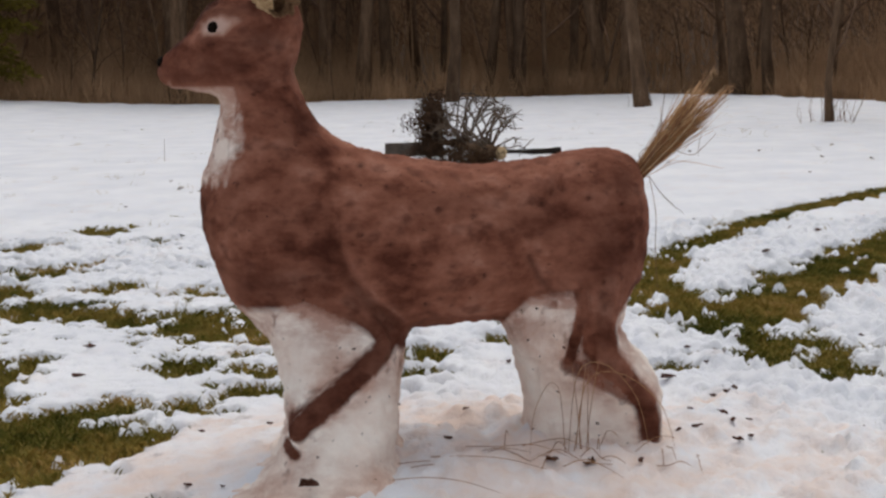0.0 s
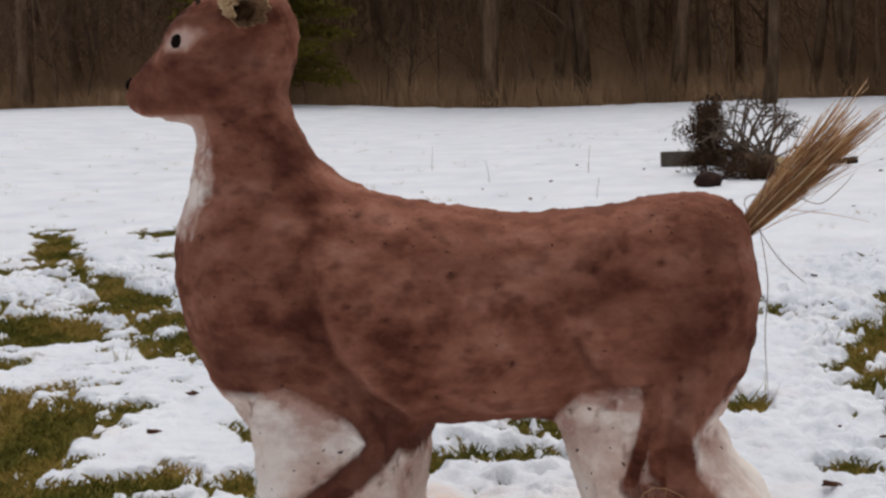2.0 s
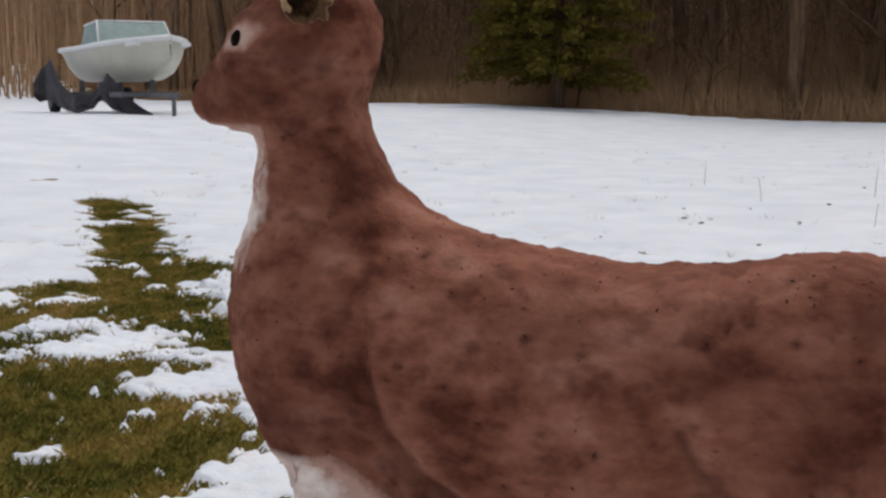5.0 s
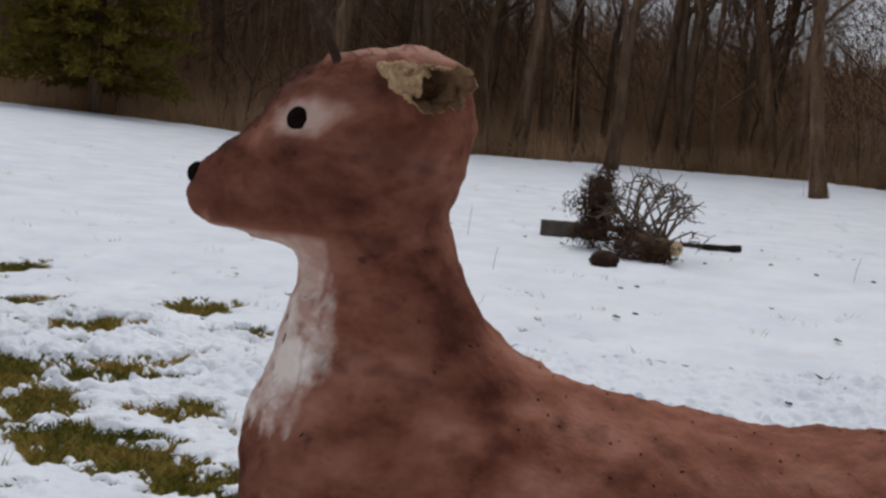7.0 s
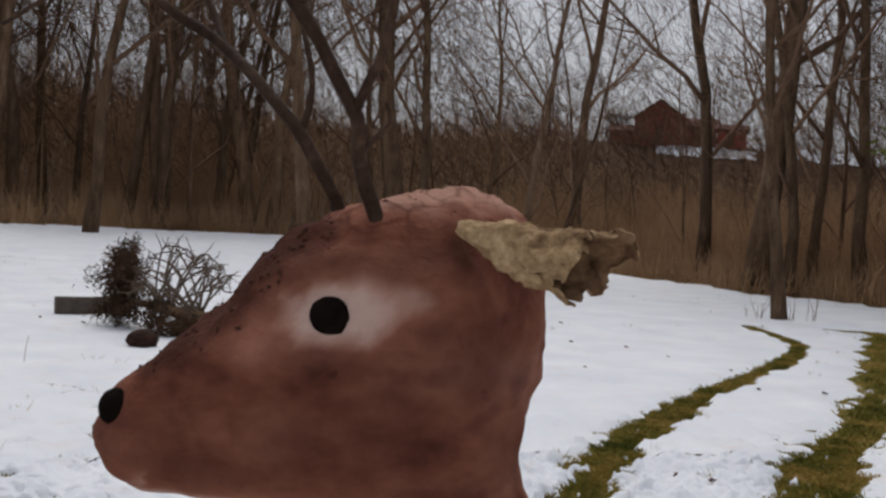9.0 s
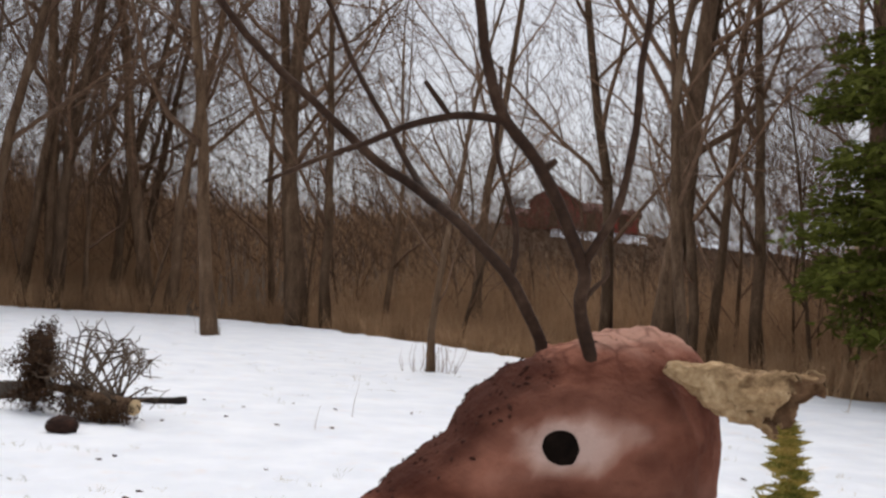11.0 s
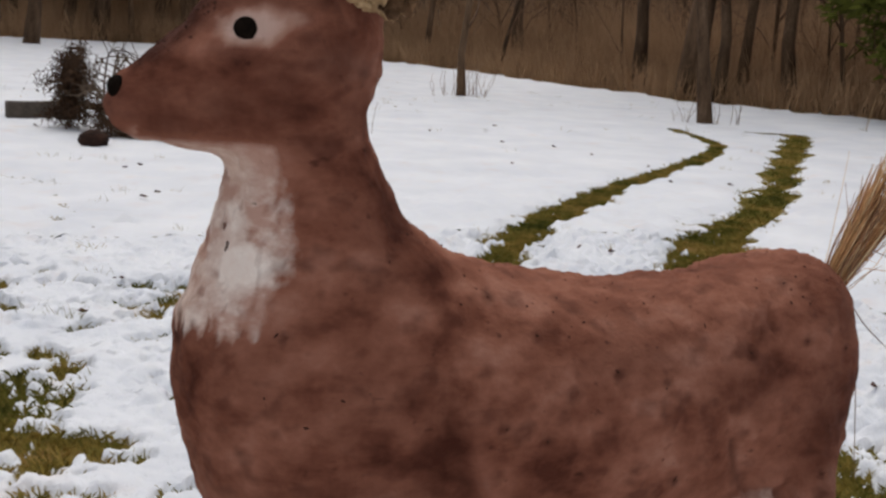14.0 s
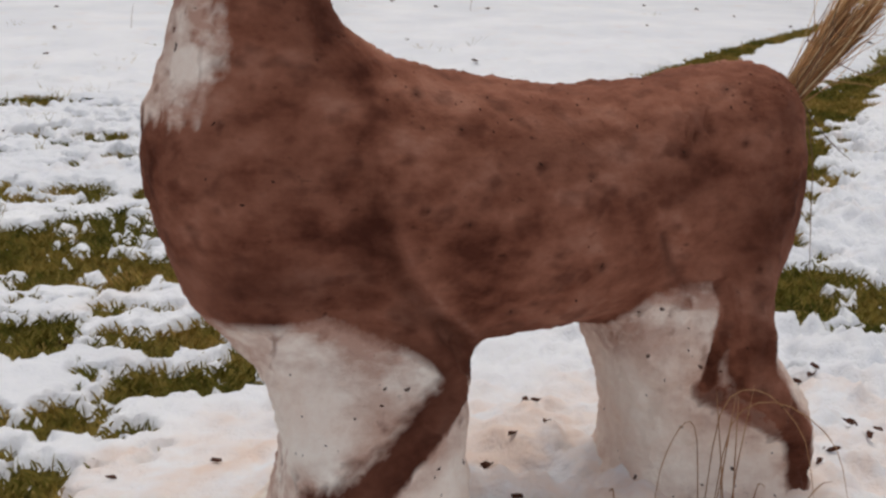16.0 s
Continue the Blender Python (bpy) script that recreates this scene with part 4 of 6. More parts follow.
stick("antler_branch", [([(-0.612, -0.13, 1.44), (-0.614, -0.13, 1.475), (-0.634, -0.14, 1.523), (-0.645, -0.163, 1.56), (-0.703, -0.18, 1.647), (-0.755, -0.197, 1.69), (-0.78, -0.21, 1.733), (-0.798, -0.22, 1.79), (-0.83, -0.23, 1.88)], 0.0095, 0.0055, 34),
                        ([(-0.645, -0.163, 1.558), (-0.632, -0.19, 1.605), (-0.627, -0.20, 1.635), (-0.618, -0.205, 1.70), (-0.616, -0.205, 1.761), (-0.613, -0.21, 1.82), (-0.61, -0.21, 1.88)], 0.0058, 0.0035, 20),
                        ([(-0.755, -0.197, 1.688), (-0.80, -0.175, 1.69), (-0.86, -0.15, 1.665), (-0.90, -0.10, 1.645), (-0.938, -0.05, 1.625)], 0.0052, 0.0024, 18),
                        ([(-0.80, -0.175, 1.69), (-0.83, -0.18, 1.718)], 0.0034, 0.0028, 4), ([(-0.634, -0.14, 1.518), (-0.624, -0.145, 1.534), (-0.608, -0.15, 1.552), (-0.612, -0.152, 1.572)], 0.0042, 0.0022, 8), ([(-0.703, -0.18, 1.645), (-0.692, -0.185, 1.658)], 0.006, 0.004, 4)],
      "forked brown stick pushed into the deer's head as an antler")
stick("antler_branch", [([(-0.628, -0.058, 1.44), (-0.632, -0.056, 1.48), (-0.670, -0.048, 1.548), (-0.71, 0.0, 1.60), (-0.735, 0.05, 1.635), (-0.79, 0.07, 1.67), (-0.85, 0.08, 1.72), (-0.93, 0.12, 1.80), (-0.98, 0.13, 1.87)], 0.0088, 0.005, 32),
                        ([(-0.728, 0.04, 1.625), (-0.74, 0.11, 1.685), (-0.79, 0.14, 1.78), (-0.83, 0.16, 1.87)], 0.0055, 0.003, 14),
                        ([(-0.668, -0.05, 1.545), (-0.655, -0.03, 1.60), (-0.668, 0.0, 1.68), (-0.66, 0.02, 1.78)], 0.0045, 0.0025, 12)],
      "bent brown stick pushed into the deer's head as an antler")


def leaf_ear():
    """A big dried leaf rolled into an open cone, its rim torn and curled."""
    V, F = [], []
    nu, nv = 72, 34
    root, mouth = Vector((-0.546, -0.166, 1.464)), Vector((-0.444, -0.236, 1.430))
    d = mouth - root
    a = Vector((0.35, -0.05, 0.95)).normalized()
    c = d.normalized().cross(a).normalized()
    for i in range(nu):
        w = 0.06 * math.pi + 1.92 * math.pi * i / (nu - 1)
        # the top is the longest
        reach = 1.00 + 0.08 * math.cos(w) - 0.09 * math.sin(w)
        reach *= 1 + 0.16 * noise.noise(Vector((w * 1.9, 3, 1))) + 0.05 * noise.noise(Vector((w * 5, 5, 1))) + 0.025 * noise.noise(Vector((w * 17, 5, 2)))
        pleat = 0.04 * math.sin(5 * w + 1) + 0.14 * noise.noise(Vector((w * 3, 8, 0)))
        for j in range(nv):
            s = j / (nv - 1)
            r = 0.006 + 0.037 * s ** 0.75 * (1 + pleat * s) - 0.010 * max(0.0, s - 0.8) / 0.2 * (0.5 + noise.noise(Vector((w * 1.7, 2, 4))))
            p = root + d * (s * reach) + a * (math.cos(w) * r * 0.86) + c * (math.sin(w) * r * 0.95)
            q = p * 30
            p += Vector((noise.noise(q), noise.noise(q + Vector((7, 1, 3))), noise.noise(q + Vector((1, 9, 5))))) * (0.012 * s + 0.002)
            q = p * 62
            p += Vector((abs(noise.noise(q)), noise.noise(q + Vector((7, 1, 3))), abs(noise.noise(q + Vector((1, 9, 5)))))) * 0.012 * (0.3 + 0.7 * s)
            q = p * 160
            p += Vector((noise.noise(q), noise.noise(q + Vector((7, 1, 3))), noise.noise(q + Vector((1, 9, 5))))) * 0.0022
            V.append(p)
    for i in range(nu - 1):
        for j in range(nv - 1):
            F.append((i * nv + j, (i + 1) * nv + j, (i + 1) * nv + j + 1, i * nv + j + 1))
    ob = mesh("leaf_ear", V, F, LEAF)
    ob.data.materials.append(LEAFINNER)
    mod = ob.modifiers.new("thickness", "SOLIDIFY")
    mod.thickness, mod.offset, mod.material_offset = 0.0012, -1, 1
    return tagged(ob, "large dried tan leaf rolled into a cone as the deer's ear", "leaf")


leaf_ear()


def straw_tail():
    rnd = random.Random(4)
    tail = thing("straw_tail", pose(0.632, 0.105, 0.912), "tan broom straw bundle stuck in the rump as a tail", "straw bundle")
    d = Vector((0.66, 0.33, 0.68)).normalized()
    u, v = Vector((0.72, 0, -0.70)), Vector((-0.31, 0.94, -0.15))
    # the straws part into locks towards the frayed end
    locks = [(rnd.uniform(0, 2 * math.pi), math.sqrt(rnd.random()), rnd.uniform(0.80, 1.10)) for _ in range(15)]

    def bundle(name, count, length, spread, rad, loose):
        V, F = [], []
        for c in range(count):
            w, q, reach = locks[c % len(locks)]
            w, q = w + rnd.gauss(0, 0.25), min(1.15, abs(q + rnd.gauss(0, 0.12)))
            side = u * (math.cos(w) * q) + v * (math.sin(w) * q)
            start = Vector((-0.02, 0, -0.02)) + side * 0.020
            L = length * reach * rnd.uniform(0.60, 1.08)
            wild = Vector((rnd.gauss(0, 1), rnd.gauss(0, 1), rnd.gauss(0, 1)))
            end = start + d * L + side * spread + wild * (0.008 + 0.05 * loose)
            bend = start + d * L * 0.5 + side * spread * 0.42 + wild * -0.004
            r = rad * rnd.uniform(0.7, 1.35)
            tube(V, F, bez([start, bend, end], 5), [r, r, r * 0.95, r * 0.8, r * 0.45], 3)
        tagged(mesh(name, V, F, TAILSTRAW, tail), kind="stuff")
    bundle("brush", 270, 0.41, 0.047, 0.0016, 0.0)
    bundle("stray_straw", 26, 0.30, 0.085, 0.0008, 1.0)
    return tail


straw_tail()


# ---- woods ----
def bare_tree(name, seed, height, radius, twigs, lean=0.0, fork=0.45, label="tall bare grey-brown tree at the wood's edge"):
    """A leafless tree: bent trunk, forking limbs, branches and twigs."""
    rnd = random.Random(seed)
    tree = thing(name, pose(0, 0, 0), label, "tree", "bare trees of the wood")
    V, F, BV, BF = [], [], [], []

    def limb(start, d, length, r, level):
        n = (9, 6, 4, 3)[level]
        pts, p, dd = [start], start.copy(), d.copy()
        for k in range(n - 1):
            dd = (dd + Vector((rnd.gauss(0, 1), rnd.gauss(0, 1), rnd.gauss(0, 0.6))) * (0.06, 0.17, 0.24, 0.30)[level] + Vector((0, 0, 0.06 if level else 0.03))).normalized()
            p = p + dd * (length / (n - 1))
            pts.append(p.copy())
        tip = (0.35, 0.3, 0.3, 0.3)[level]
        radii = [r * (1 - (1 - tip) * k / (n - 1)) for k in range(n)]
        if level == 0:
            radii[0] *= 1.35
        tube(*((V, F) if level == 0 else (BV, BF)), pts, radii, (9, 5, 3, 3)[level])
        if level == 3:
            return
        count = (rnd.randint(8, 11), rnd.randint(6, 8), rnd.randint(5, twigs + 2))[level]
        for c in range(count):
            s = (fork + (1 - fork) * c / max(count - 1, 1)) if level == 0 else 0.25 + 0.75 * (c + rnd.random()) / count
            i = min(int(s * (n - 1)), n - 2)
            at = pts[i].lerp(pts[i + 1], s * (n - 1) - i)
            axis = (pts[i + 1] - pts[i]).normalized()
            turn = rnd.uniform(0, 2 * math.pi)
            side = (axis.orthogonal().normalized() * math.cos(turn) + axis.cross(axis.orthogonal().normalized()) * math.sin(turn))
            out = (axis * rnd.uniform(0.6, 1.1) + side * rnd.uniform(0.6, 1.1)).normalized()
            limb(at, out, length * rnd.uniform(0.34, 0.56), radii[i] * (rnd.uniform(0.50, 0.72) if level == 0 and c == count - 1 else rnd.uniform(0.34, 0.60)), level + 1)

    limb(Vector((0, 0, -0.15)), Vector((lean, 0.02, 1)).normalized(), height, radius, 0)
    mesh("trunk", V, F, BARK, tree)
    tagged(mesh("branchwork", BV, BF, TWIG, tree), kind="stuff")
    return tree


KINDS = [bare_tree("bare_tree", 20 + k, (15, 17, 13, 16, 12, 18)[k], (0.20, 0.27, 0.14, 0.22, 0.12, 0.30)[k], 6, (0.03, -0.05, 0.08, 0.0, -0.09, 0.05)[k], (0.24, 0.30, 0.22, 0.36, 0.18, 0.27)[k]) for k in range(6)]
SAPLINGS = [bare_tree("sapling", 60 + k, (5.5, 7.0, 4.5)[k], (0.04, 0.055, 0.035)[k], 5, (0.12, -0.15, 0.05)[k], 0.15, "thin bare sapling in the undergrowth") for k in range(3)]


def height_at(x, y):
    return float(ground_height(np.array([float(x)]), np.array([float(y)]))[0])


def plant(kind, x, y, turn, size=1.0):
    m = pose(x, y, height_at(x, y) - 0.02, 0, 0, turn)
    ob = copy_thing(kind, m)
    ob.scale = (size, size, size)
    return ob


STAND = [(0.85, 38.5, 0, 40, 1.0), (5.8, 30.3, 3, 165, 0.85), (7.6, 20.2, 4, 15, 0.6), (9.75, 15.2, 2, 130, 0.72), (10.73, 39.5, 5, 10, 1.1), (13.5, 22.0, 1, 200, 0.95), (13.9, 22.6, 3, 320, 0.85),
         (2.46, 47, 3, 0, 1.0), (4.7, 46, 2, 90, 0.8), (5.9, 48, 0, 50, 1), (7.0, 50, 3, 20, 0.9), (11.9, 47, 2, 200, 1.0), (13.9, 40, 2, 10, 0.8), (15.6, 36, 0, 100, 0.9), (13.95, 25, 0, 260, 0.8), (15, 22.3, 4, 40, 1.0),
         (15.4, 21, 0, 140, 0.75), (-9.9, 47, 1, 0, 1), (-7.2, 47, 3, 30, 1), (-4.3, 50, 0, 80, 1), (-1.5, 49, 5, 150, 0.9), (11.3, 42, 1, 60, 1)]
for x, y, k, turn, size in STAND:
    plant(KINDS[k], x, y, turn, size)
def thinned(x, y):
    """The wood stands open towards the far barn."""
    return 22 < math.degrees(math.atan2(x + 1.1, y + 1.3)) < 28.5 and y > 25


rnd = random.Random(12)
for (ax, ay), (bx, by) in zip(EDGE, EDGE[1:]):
    run = math.hypot(bx - ax, by - ay)
    nx, ny = -(by - ay) / run, (bx - ax) / run
    for c in range(max(2, int(run * (0.95 if ay > 40 and by > 40 else 0.3)))):
        s, deep = rnd.random(), rnd.random() ** 1.4 * 22 + 0.5
        plant(KINDS[rnd.randrange(6)], ax + (bx - ax) * s + nx * deep, ay + (by - ay) * s + ny * deep, rnd.uniform(0, 360), rnd.uniform(0.75, 1.15)) if not thinned(ax + (bx - ax) * s + nx * deep, ay + (by - ay) * s + ny * deep) else None
    if ay > 40 and by > 40:
        for c in range(int(run * 0.7)):
            s, deep = rnd.random(), 8 + rnd.random() * 30
            plant(KINDS[rnd.choice((0, 2, 3, 4))], ax + (bx - ax) * s + nx * deep, ay + (by - ay) * s + ny * deep, rnd.uniform(0, 360), rnd.uniform(0.6, 0.95))
    for c in range(int(run * 1.1)):
        s, deep = rnd.random(), rnd.random() ** 1.3 * 14 + 0.2
        plant(SAPLINGS[rnd.randrange(3)], ax + (bx - ax) * s + nx * deep, ay + (by - ay) * s + ny * deep, rnd.uniform(0, 360), rnd.uniform(0.7, 1.2))
for k in KINDS + SAPLINGS:
    k.location = (rnd.uniform(-30, 0), rnd.uniform(56, 64), 0)
    k.location.z = height_at(k.location.x, k.location.y)


def brushwood():
    """Leafless undergrowth along the wood's edge: thousands of thin leaning stems."""
    rng = np.random.default_rng(5)
    P = []
    for (ax, ay), (bx, by) in zip(EDGE, EDGE[1:]):
        run = math.hypot(bx - ax, by - ay)
        nx, ny = -(by - ay) / run, (bx - ax) / run
        n = int(run * (560 if ax > -30 else 800))
        s, deep = rng.random(n), 0.1 + rng.random(n) ** 1.6 * 24
        x, y = ax + (bx - ax) * s + nx * deep, ay + (by - ay) * s + ny * deep
        tall = 1.1 if ay > 40 and by > 40 else 0.75
        clump = fbm(np.stack([x, y], 1) * 0.35, 91, 3)
        h = (rng.uniform(0.35, 1.2, n) + np.minimum(deep, 11) * 0.30 * rng.uniform(0.35, 1.25, n) * (0.4 + 1.2 * clump)) * tall
        away = np.degrees(np.arctan2(x + 1.2, y + 1.6))
        h = np.where((away > 23) & (away < 36) & (y > 20), np.clip(1.4 + 0.037 * np.hypot(x, y) - ground_height(x, y), 0.3, h), h)
        w = rng.uniform(0.006, 0.022, n) * (1 + deep * 0.06)
        P.append(np.stack([x, y, h, w, rng.normal(0, 0.36, n) * h, rng.normal(0, 0.3, n) * h], 1))
    x, y, h, w, lx, ly = np.concatenate(P).T
    h = h * np.interp(np.degrees(np.arctan2(x, y)), (-50, -38, -26), (0.55, 0.6, 1.0))
    z = ground_height(x, y) - 0.03
    V = np.empty((len(x), 4, 3))
    for k, u in enumerate((0.0, 2.1, 4.2)):
        V[:, k] = np.stack([x + w * math.cos(u), y + w * math.sin(u), z], 1)
    V[:, 3] = np.stack([x + lx, y + ly, z + h], 1)
    i = np.arange(len(x))[:, None, None] * 4
    F = (i + np.array([[(0, 1, 3), (1, 2, 3), (2, 0, 3)]])).reshape(-1, 3)
    return tagged(mesh("undergrowth", V.reshape(-1, 3), F, BRUSHWOOD, smooth=False), "dense brown leafless brushwood under the trees", "undergrowth", kind="stuff")


brushwood()


def evergreen(x, y, height, spread, seed, low, mat, dense, label):
    """An evergreen: a trunk with whorls of drooping boughs that carry tufts of needles."""
    rnd = random.Random(seed)
    tree = thing("evergreen_tree", pose(x, y, height_at(x, y)), label, "tree")
    V, F, NV, NF = [], [], [], []
    tube(V, F, [(0, 0, -0.1), (0.05, 0, height * 0.5), (0, 0.03, height)], [spread * 0.07, spread * 0.05, 0.02], 8)
    z = low
    while z < height:
        reach = spread * (1 - (z - low) / (height - low)) ** 0.6 + 0.1
        for c in range(10):
            w = rnd.uniform(0, 2 * math.pi)
            L = reach * rnd.uniform(0.7, 1.1)
            end = Vector((math.cos(w) * L, math.sin(w) * L, z - L * 0.12 + rnd.uniform(-0.2, 0.3)))
            tube(V, F, [(0, 0, z), end * 0.5 + Vector((0, 0, z * 0.5 + 0.08)), end], [0.03, 0.02, 0.008], 4)
            for t in range(int((14 + L * 22) * dense)):
                s = 0.25 + 0.8 * rnd.random() ** 0.8
                p = Vector((0, 0, z)).lerp(end, s) + Vector((rnd.gauss(0, 0.14), rnd.gauss(0, 0.14), rnd.gauss(0, 0.10)))
                d = Vector((math.cos(w) + rnd.gauss(0, 0.8), math.sin(w) + rnd.gauss(0, 0.8), rnd.gauss(-0.25, 0.5))).normalized() * rnd.uniform(0.14, 0.30)
                e = d.orthogonal().normalized() * rnd.uniform(0.035, 0.075)
                g = d.cross(e).normalized() * rnd.uniform(0.02, 0.04)
                i = len(NV)
                NV += [p - e, p + e, p + d, p - g, p + g]
                NF += [(i, i + 1, i + 2), (i + 3, i + 4, i + 2)]
        z += 0.32
    mesh("trunk", V, F, BARK, tree)
    mesh("crown", NV, NF, mat, tree, smooth=False)
    return tree


def far_woods():
    """The leafless woods on the rise behind: a deep belt of thin upright stems."""
    rng = np.random.default_rng(17)
    n = 70000
    x, y = rng.uniform(-150, 190, n), 50 + rng.random(n) ** 0.8 * 100
    clump = fbm(np.stack([x, y], 1) * 0.07, 19, 3)
    z = ground_height(x, y) - 0.1
    away = np.degrees(np.arctan2(x + 1.2, y + 1.6))
    h = rng.uniform(1.0, 4.6, n) * (0.2 + 1.4 * clump) * np.interp(away, (-30, -6, 6, 14), (2.6, 2.4, 1.5, 1.0))
    open_view = (away > 23.5) & (away < 40) & (y < 104)
    h = np.where(open_view, np.minimum(h, 1.5 + 0.037 * np.hypot(x, y) - z), h)
    keep = h > 0.15
    x, y, z, h = x[keep], y[keep], z[keep], h[keep]
    n = len(x)
    w = rng.uniform(0.02, 0.09, n)
    V = np.empty((n, 4, 3))
    for k, u in enumerate((0.0, 2.1, 4.2)):
        V[:, k] = np.stack([x + w * math.cos(u), y + w * math.sin(u), z], 1)
    V[:, 3] = np.stack([x + rng.normal(0, 0.5, n), y, z + h], 1)
    i = np.arange(n)[:, None, None] * 4
    F = (i + np.array([[(0, 1, 3), (1, 2, 3), (2, 0, 3)]])).reshape(-1, 3)
    return tagged(mesh("far_woods", V.reshape(-1, 3), F, BRUSHWOOD, smooth=False), "leafless brown woods on the far rise", "woods", kind="stuff")


far_woods()


def crown_twigs():
    """The finest twigs of the far crowns, too many to tell apart."""
    rng = np.random.default_rng(23)
    n = 120000
    a, d = np.radians(rng.uniform(-36, 40, n)), rng.uniform(49, 82, n)
    x, y = d * np.sin(a), d * np.cos(a)
    z = ground_height(x, y) + 1.5 + 13.5 * rng.random(n) ** 0.9
    thick = fbm(np.stack([x, y, z], 1) * np.array((0.14, 0.05, 0.10)), 29, 3)
    more = np.interp(np.degrees(a), (-36, -4, 8, 16, 24, 33, 40), (0.36, 0.20, 0.06, 0.10, -0.01, 0.07, 0.24))
    keep = thick + more - 0.012 * (z - 4) > rng.uniform(0.40, 0.62, n)
    x, y, z = x[keep], y[keep], z[keep]
    n = len(x)
    L, w = rng.uniform(0.7, 2.4, n), rng.uniform(0.008, 0.020, n)
    turn, rise = rng.uniform(0, 2 * np.pi, n), rng.uniform(0.25, 1.35, n)
    V = np.empty((n, 4, 3))
    for k, u in enumerate((0.0, 2.1, 4.2)):
        V[:, k] = np.stack([x + w * math.cos(u), y + w * math.sin(u), z + w * math.cos(u + 1)], 1)
    V[:, 3] = np.stack([x + L * np.cos(turn) * np.cos(rise), y + L * np.sin(turn) * np.cos(rise), z + L * np.sin(rise)], 1)
    i = np.arange(n)[:, None, None] * 4
    F = (i + np.array([[(0, 1, 3), (1, 2, 3), (2, 0, 3)]])).reshape(-1, 3)
    return tagged(mesh("crown_twigs", V.reshape(-1, 3), F, TWIG, smooth=False), "fine bare twigs of the crowded far crowns", "twigs", kind="stuff")


crown_twigs()
evergreen(-16.5, 40.0, 12, 3.4, 3, 1.3, NEEDLE, 1.3, "dark green evergreen standing in front of the bare wood")
evergreen(16.6, 15.7, 20, 3.5, 8, 1.6, FRESHNEEDLE, 2.0, "green evergreen tree at the lawn's corner")


# ---- things on the lawn ----
def lump(name, at, size, seed, mat, amount=0.18, sub=3, parent=None):
    bm = bmesh.new()
    bmesh.ops.create_icosphere(bm, subdivisions=sub, radius=1)
    for v in bm.verts:
        v.co *= 1 + amount * (noise.noise(v.co * 2.2 + Vector((seed, 0, 0))) + 0.6 * noise.noise(v.co * 6 + Vector((0, seed, 0))))
    bm.transform(Matrix.Translation(at) @ Matrix.Diagonal((*size, 1)))
    return part(name, bm, mat, parent)


def box(bm, cx, cy, cz, sx, sy, sz, bevel=0.0):
    r = bmesh.ops.create_cube(bm, size=1, matrix=Matrix.Translation((cx, cy, cz)) @ Matrix.Diagonal((sx, sy, sz, 1)))
    if bevel:
        edges = list({e for v in r["verts"] for e in v.link_edges})
        bmesh.ops.bevel(bm, geom=edges, offset=bevel, segments=2, affect="EDGES", profile=0.6)


def hollow_block(m, label):
    """A two-cell building block standing with its cells open to the top."""
    bm = bmesh.new()
    L, D, H, t = 0.40, 0.20, 0.20, 0.03
    for x in (-L / 2 + t / 2, 0, L / 2 - t / 2):
        box(bm, x, 0, H / 2, t, D - 0.002, H - 2 * t, 0.004)
    for z in (t / 2, H - t / 2):
        box(bm, 0, 0, z, L, D, t, 0.005)
    ob = part("building_block", bm, BLOCK, None, smooth=False)
    ob.matrix_world = m
    return tagged(ob, label, "block", "blocks by the brush pile")


hollow_block(pose(-0.40, 13.58, 0.125, 90, 0, 6), "weathered grey hollow building block lying in the snow")
hollow_block(pose(0.01, 13.66, 0.125, 90, 0, -4), "weathered grey hollow building block lying in the snow")
RUST = speckled("rusty_crust", [(0.35, (0.012, 0.007, 0.005)), (0.55, (0.038, 0.018, 0.012)), (0.7, (0.10, 0.045, 0.028))], 9, 0.9, 30, 0.02)
tagged(lump("rusty_pot", (0.115, 10.56, 0.105), (0.145, 0.14, 0.095), 3, RUST, 0.2), "dark rusty round lump lying beside the brush pile", "lump")


WETWOOD = speckled("wet_dark_wood", [(0.3, (0.008, 0.006, 0.005)), (0.7, (0.030, 0.021, 0.016))], 9, 0.8, 40, 0.01)


def fallen_log():
    V, F = [], []
    pts = bez([(0.85, 13.2, 0.10), (1.3, 13.25, 0.085), (1.55, 13.3, 0.08), (1.78, 13.32, 0.085)], 14)
    tube(V, F, pts, [0.024 + 0.022 * k / 13 + 0.009 * noise.noise(p * 9) for k, p in enumerate(pts)], 8)
    return tagged(mesh("fallen_branch", V, F, WETWOOD), "dark thick branch lying on the snow", "branch")


fallen_log()


